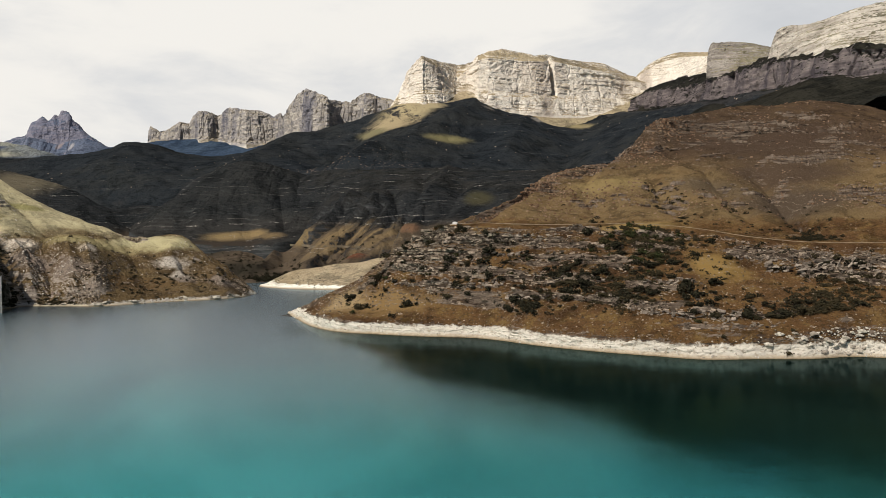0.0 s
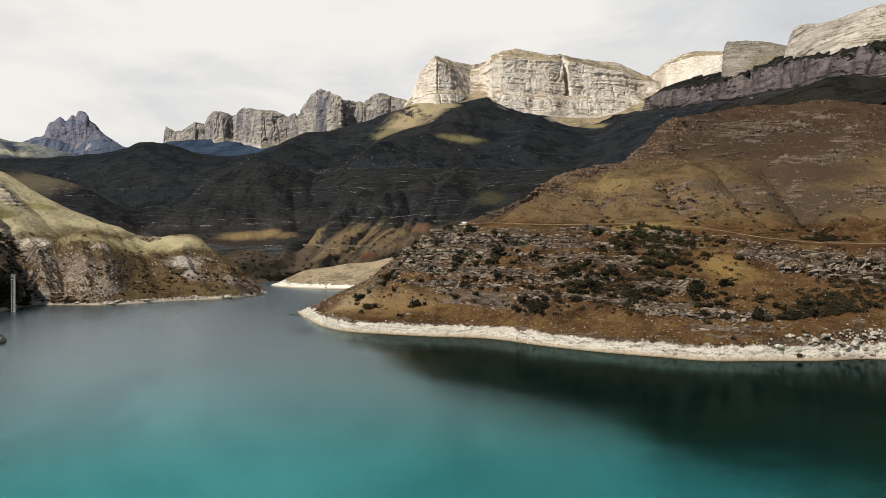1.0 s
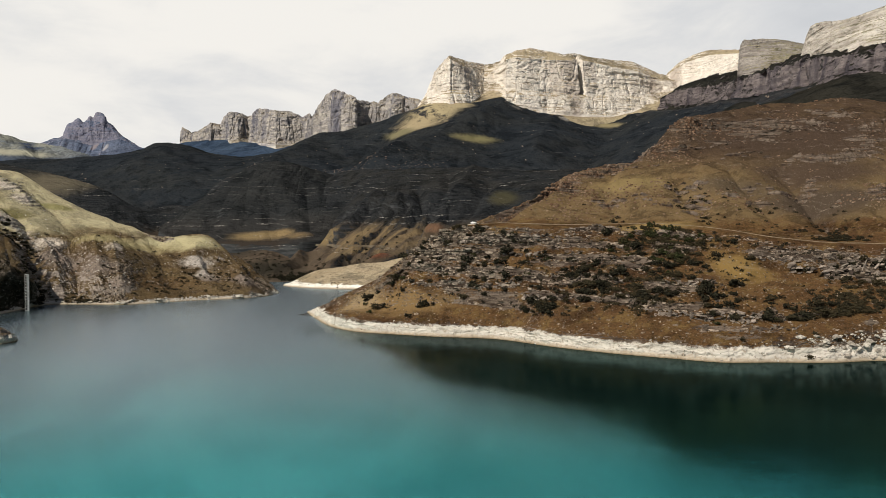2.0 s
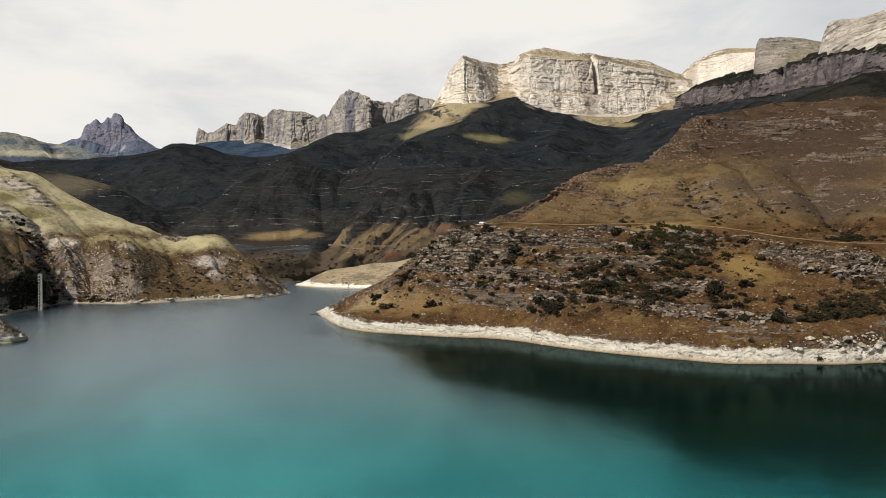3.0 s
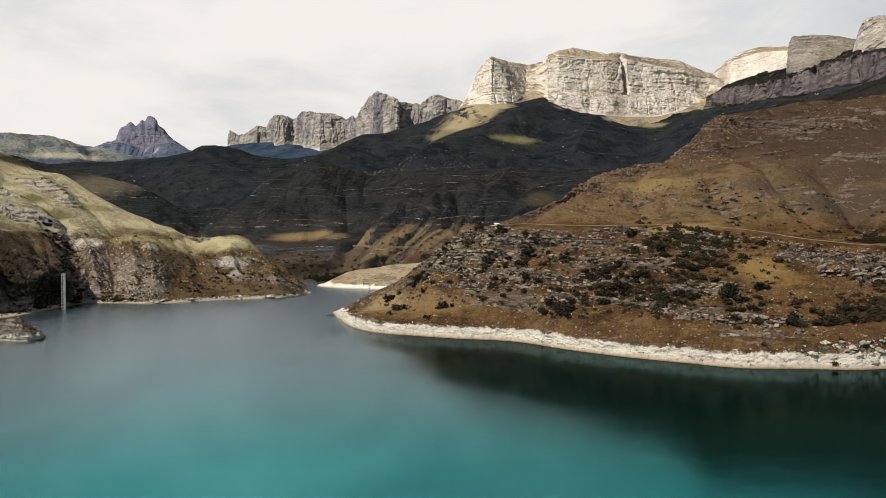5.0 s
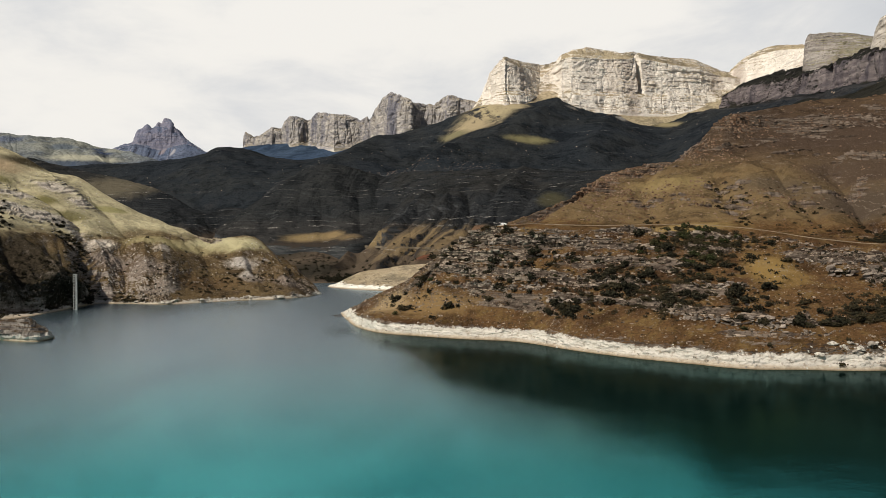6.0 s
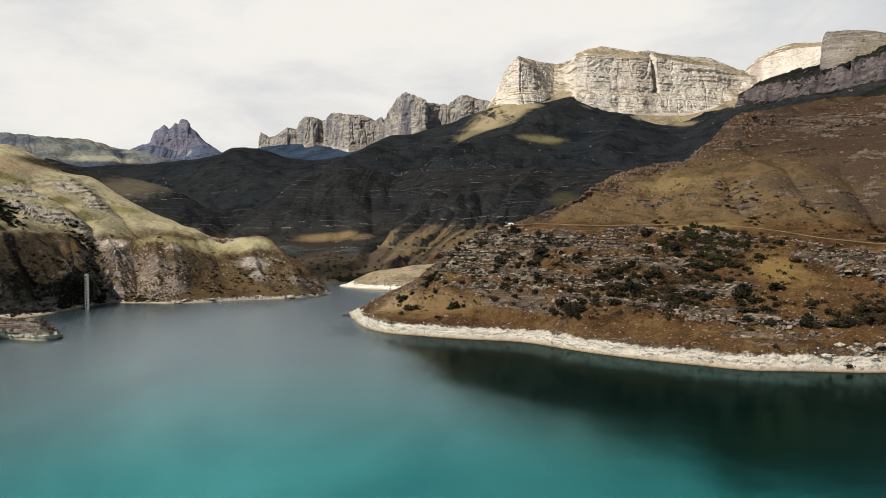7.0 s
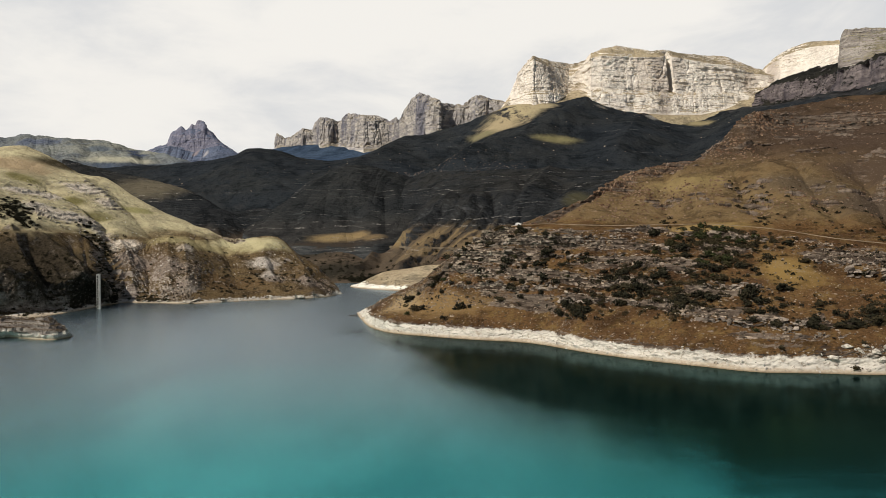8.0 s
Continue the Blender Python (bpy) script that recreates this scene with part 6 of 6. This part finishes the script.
M_SAND = plain("pale_sand", (0.40, 0.35, 0.27), 0.95, 0, 0.25, 0.4)


def ribbon(name, grid, material, label, lift):
    lane = grid.copy()
    lane[..., 2] += lift
    lane[0, :, 2] -= lift + 0.4
    lane[-1, :, 2] -= lift + 0.4
    return tagged(grid_mesh(name, lane, material), label, "road", kind="structure")


ribbon("road", HEAD[309:313, 170:], M_ROAD, "brown dirt road along the terrace", 0.2)
ribbon("turnout", HEAD[306:315, 100:176], M_SAND, "pale sandy turnout at the end of the road", 0.28)

M_PAINT = plain("white_paint", (0.80, 0.80, 0.78), 0.3, 0, 0.03, 1.0, 0, 0.5)
M_GLASS = plain("dark_glass", (0.02, 0.025, 0.03), 0.08, 0, 0.1, 1.0, 0, 0.6)
M_TYRE = plain("tyre_rubber", (0.02, 0.02, 0.02), 0.8)
M_RIM = plain("grey_rim", (0.45, 0.45, 0.46), 0.35, 0.8)


def car():
    root = new("car")
    bm = bmesh.new()
    box(bm, (4.3, 1.75, 0.72), (0, 0, 0.72), 0.16)
    body = part("body", bm, M_PAINT, root)
    bm = bmesh.new()
    box(bm, (2.5, 1.55, 0.62), (-0.25, 0, 1.34), 0.18)
    for v in bm.verts:
        if v.co.z > 1.4:
            v.co.x = -0.25 + (v.co.x + 0.25) * 0.8
    part("cabin", bm, M_PAINT, root)
    for y in (-0.785, 0.785):
        for x in (-0.85, 0.3):
            bm = bmesh.new()
            box(bm, (0.95, 0.03, 0.36), (x, y, 1.36), 0.01)
            part("window", bm, M_GLASS, root, "dark tinted window")
    for x in (-1.42, 0.92):
        bm = bmesh.new()
        box(bm, (0.04, 1.3, 0.4), (x, 0, 1.34), 0.01)
        part("windscreen", bm, M_GLASS, root)
    for x in (-1.35, 1.35):
        for y in (-0.82, 0.82):
            bm = bmesh.new()
            turn = Matrix.Rotation(math.pi / 2, 4, "X")
            round_bar(bm, 0.34, 0.24, Matrix.Translation((x, y, 0.34)) @ turn)
            wheel = part("wheel", bm, M_TYRE, root)
            bm = bmesh.new()
            round_bar(bm, 0.2, 0.26, Matrix.Translation((x, y, 0.34)) @ turn)
            part("rim", bm, M_RIM, wheel)
    return tagged(root, "small white car parked on the dirt road", "car")


park = HEAD[311, 116]
heading = HEAD[311, 122] - park
c = car()
c.matrix_basis = Matrix.Translation(Vector(park) + Vector((0, 0, 0.24))) @ Matrix.Rotation(math.atan2(heading[1], heading[0]), 4, "Z")

# ---- intake tower in the lake ----
M_CONCRETE = plain("weathered_concrete", (0.46, 0.44, 0.40), 0.9, 0, 0.3, 0.5)
M_BAY_SHADE = plain("bay_shade", (0.035, 0.033, 0.03), 0.9)


def tower():
    root = new("intake_tower")
    h = 31.0
    for x in (-2.2, 0.4):
        bm = bmesh.new()
        box(bm, (0.5, 0.6, h + 3), (x, -1.6, h / 2 - 1.5), 0.05)
        part("post", bm, M_CONCRETE, root)
    for k in range(13):
        bm = bmesh.new()
        box(bm, (2.1, 0.5, 0.55), (-0.9, -1.6, 0.9 + k * 2.42), 0.05)
        part("crossbeam", bm, M_CONCRETE, root)
    bm = bmesh.new()
    box(bm, (1.9, 3.2, h + 3), (1.75, 0, h / 2 - 1.5), 0.06)
    part("side_wall", bm, M_CONCRETE, root)
    # Solid near-black panel that imitates the shade inside the bays.
    bm = bmesh.new()
    box(bm, (3.0, 0.4, h + 2), (-0.8, 0.9, h / 2 - 2), 0.03)
    part("bay_shade_panel", bm, M_BAY_SHADE, root, "near-black panel standing for the shade in the open bays")
    bm = bmesh.new()
    box(bm, (5.2, 3.8, 0.5), (0.2, 0, h + 0.2), 0.08)
    part("deck", bm, M_CONCRETE, root)
    return tagged(root, "tall pale concrete water intake tower with open bays", "tower")


tower().matrix_basis = pose(-214.5, 664, -0.4, 0, 0, 8) @ Matrix.Diagonal((0.56, 0.8, 0.97, 1))

# ---- road in the valley ----
def contour_road(name, grid, first, last, level, width, material, label):
    """A road that keeps to one height round a landform, cut into its slope."""
    line = []
    for k in range(first, last, 4):
        up = np.argmax(grid[:, k, 2] > level)
        line.append(grid[up, k])
    c = np.array(line)
    for _ in range(2):
        c[1:-1] = 0.25 * c[:-2] + 0.5 * c[1:-1] + 0.25 * c[2:]
    d = np.gradient(c, axis=0)
    side = np.stack([d[:, 1], -d[:, 0], 0 * d[:, 0]], -1)
    side = side / np.linalg.norm(side, axis=-1, keepdims=True) * width
    g = np.stack([c + side * 1.6 - [0, 0, 2.5], c + side + [0, 0, 0.8], c - side * 0.6 + [0, 0, 1.0], c - side - [0, 0, 1.0]])
    return tagged(grid_mesh(name, g, material), label, "road", kind="structure")


M_TRACK = plain("valley_dirt", (0.10, 0.078, 0.05), 0.95, 0, 0.4, 0.05)
contour_road("valley_road", VALLEY, 268, 430, 46.0, 1.1, M_TRACK, "narrow dirt road across the valley slope")

# ---- boulders in the cove and at the tip of the headland ----
M_BOULDER = rock_material("shore_boulder", (0.30, 0.26, 0.21), (0.60, 0.55, 0.46), False)
M_WETROCK = rock_material("wet_rock", (0.03, 0.027, 0.022), (0.08, 0.07, 0.06), False)


def boulder_mesh(seed, material):
    """A rounded, cracked boulder about two metres across."""
    rnd = random.Random(seed)
    bm = bmesh.new()
    bmesh.ops.create_icosphere(bm, subdivisions=2, radius=1.0)
    for v in bm.verts:
        n = noise.fractal(v.co * 1.1 + Vector((seed * 7.3, 0, 0)), 0.7, 2.0, 4)
        v.co *= 1 + 0.45 * n
        v.co.x *= 1.25
        v.co.z = max(v.co.z, -0.5) * 0.75
    me = bpy.data.meshes.new("boulder")
    bm.to_mesh(me)
    bm.free()
    me.materials.append(material)
    return me


PALE = [boulder_mesh(k, M_BOULDER) for k in range(6)]
for x, y, spread, count in [(-151, 712, 4, 7), (-122, 728, 5, 5), (-85, 749, 6, 7), (-55, 760, 5, 8), (-41, 774, 4, 4)]:
    for p in spots(LEFT, [(x, y, spread)], count, (LEFT[..., 2] < 3.5).astype(float)):
        ob = new("boulder", PALE[RNG.randint(6)])
        s = RNG.uniform(1.0, 2.6)
        ob.matrix_basis = Matrix.LocRotScale(Vector(p), Euler((RNG.uniform(-0.3, 0.3), RNG.uniform(-0.3, 0.3), RNG.uniform(0, 6.28))), (s * 1.4, s, s * 0.7))
        tagged(ob, "white weathered boulder on the far lake shore", "boulder", "far shore boulders")
WET = [boulder_mesh(20 + k, M_WETROCK) for k in range(3)]
for p in spots(HEAD, [(255, 312, 10), (272, 314, 12), (240, 314, 8)], 34, ((row > 6) & (row < 34)).astype(float)):
    ob = new("boulder", PALE[RNG.randint(6)])
    s = RNG.uniform(0.7, 2.2)
    ob.matrix_basis = Matrix.LocRotScale(Vector(p), Euler((RNG.uniform(-0.3, 0.3), RNG.uniform(-0.3, 0.3), RNG.uniform(0, 6.28))), (s, s, s * 0.8))
    tagged(ob, "pale weathered boulder at the waterline", "boulder", "shore boulders")
for dx, dy, s in [(0, 0, 2.4), (3.4, -6, 1.7), (-3.5, 5, 1.5), (6, 2, 1.9), (1, 9, 1.3)]:
    ob = new("boulder", WET[RNG.randint(3)])
    ob.matrix_basis = Matrix.LocRotScale((9.0 + dx, 582 + dy, -0.35), Euler((0, 0, RNG.uniform(0, 6.28))), (s, s * 1.6, 0.9))
    tagged(ob, "dark wet rock breaking the water at the headland", "boulder", "tip rocks")
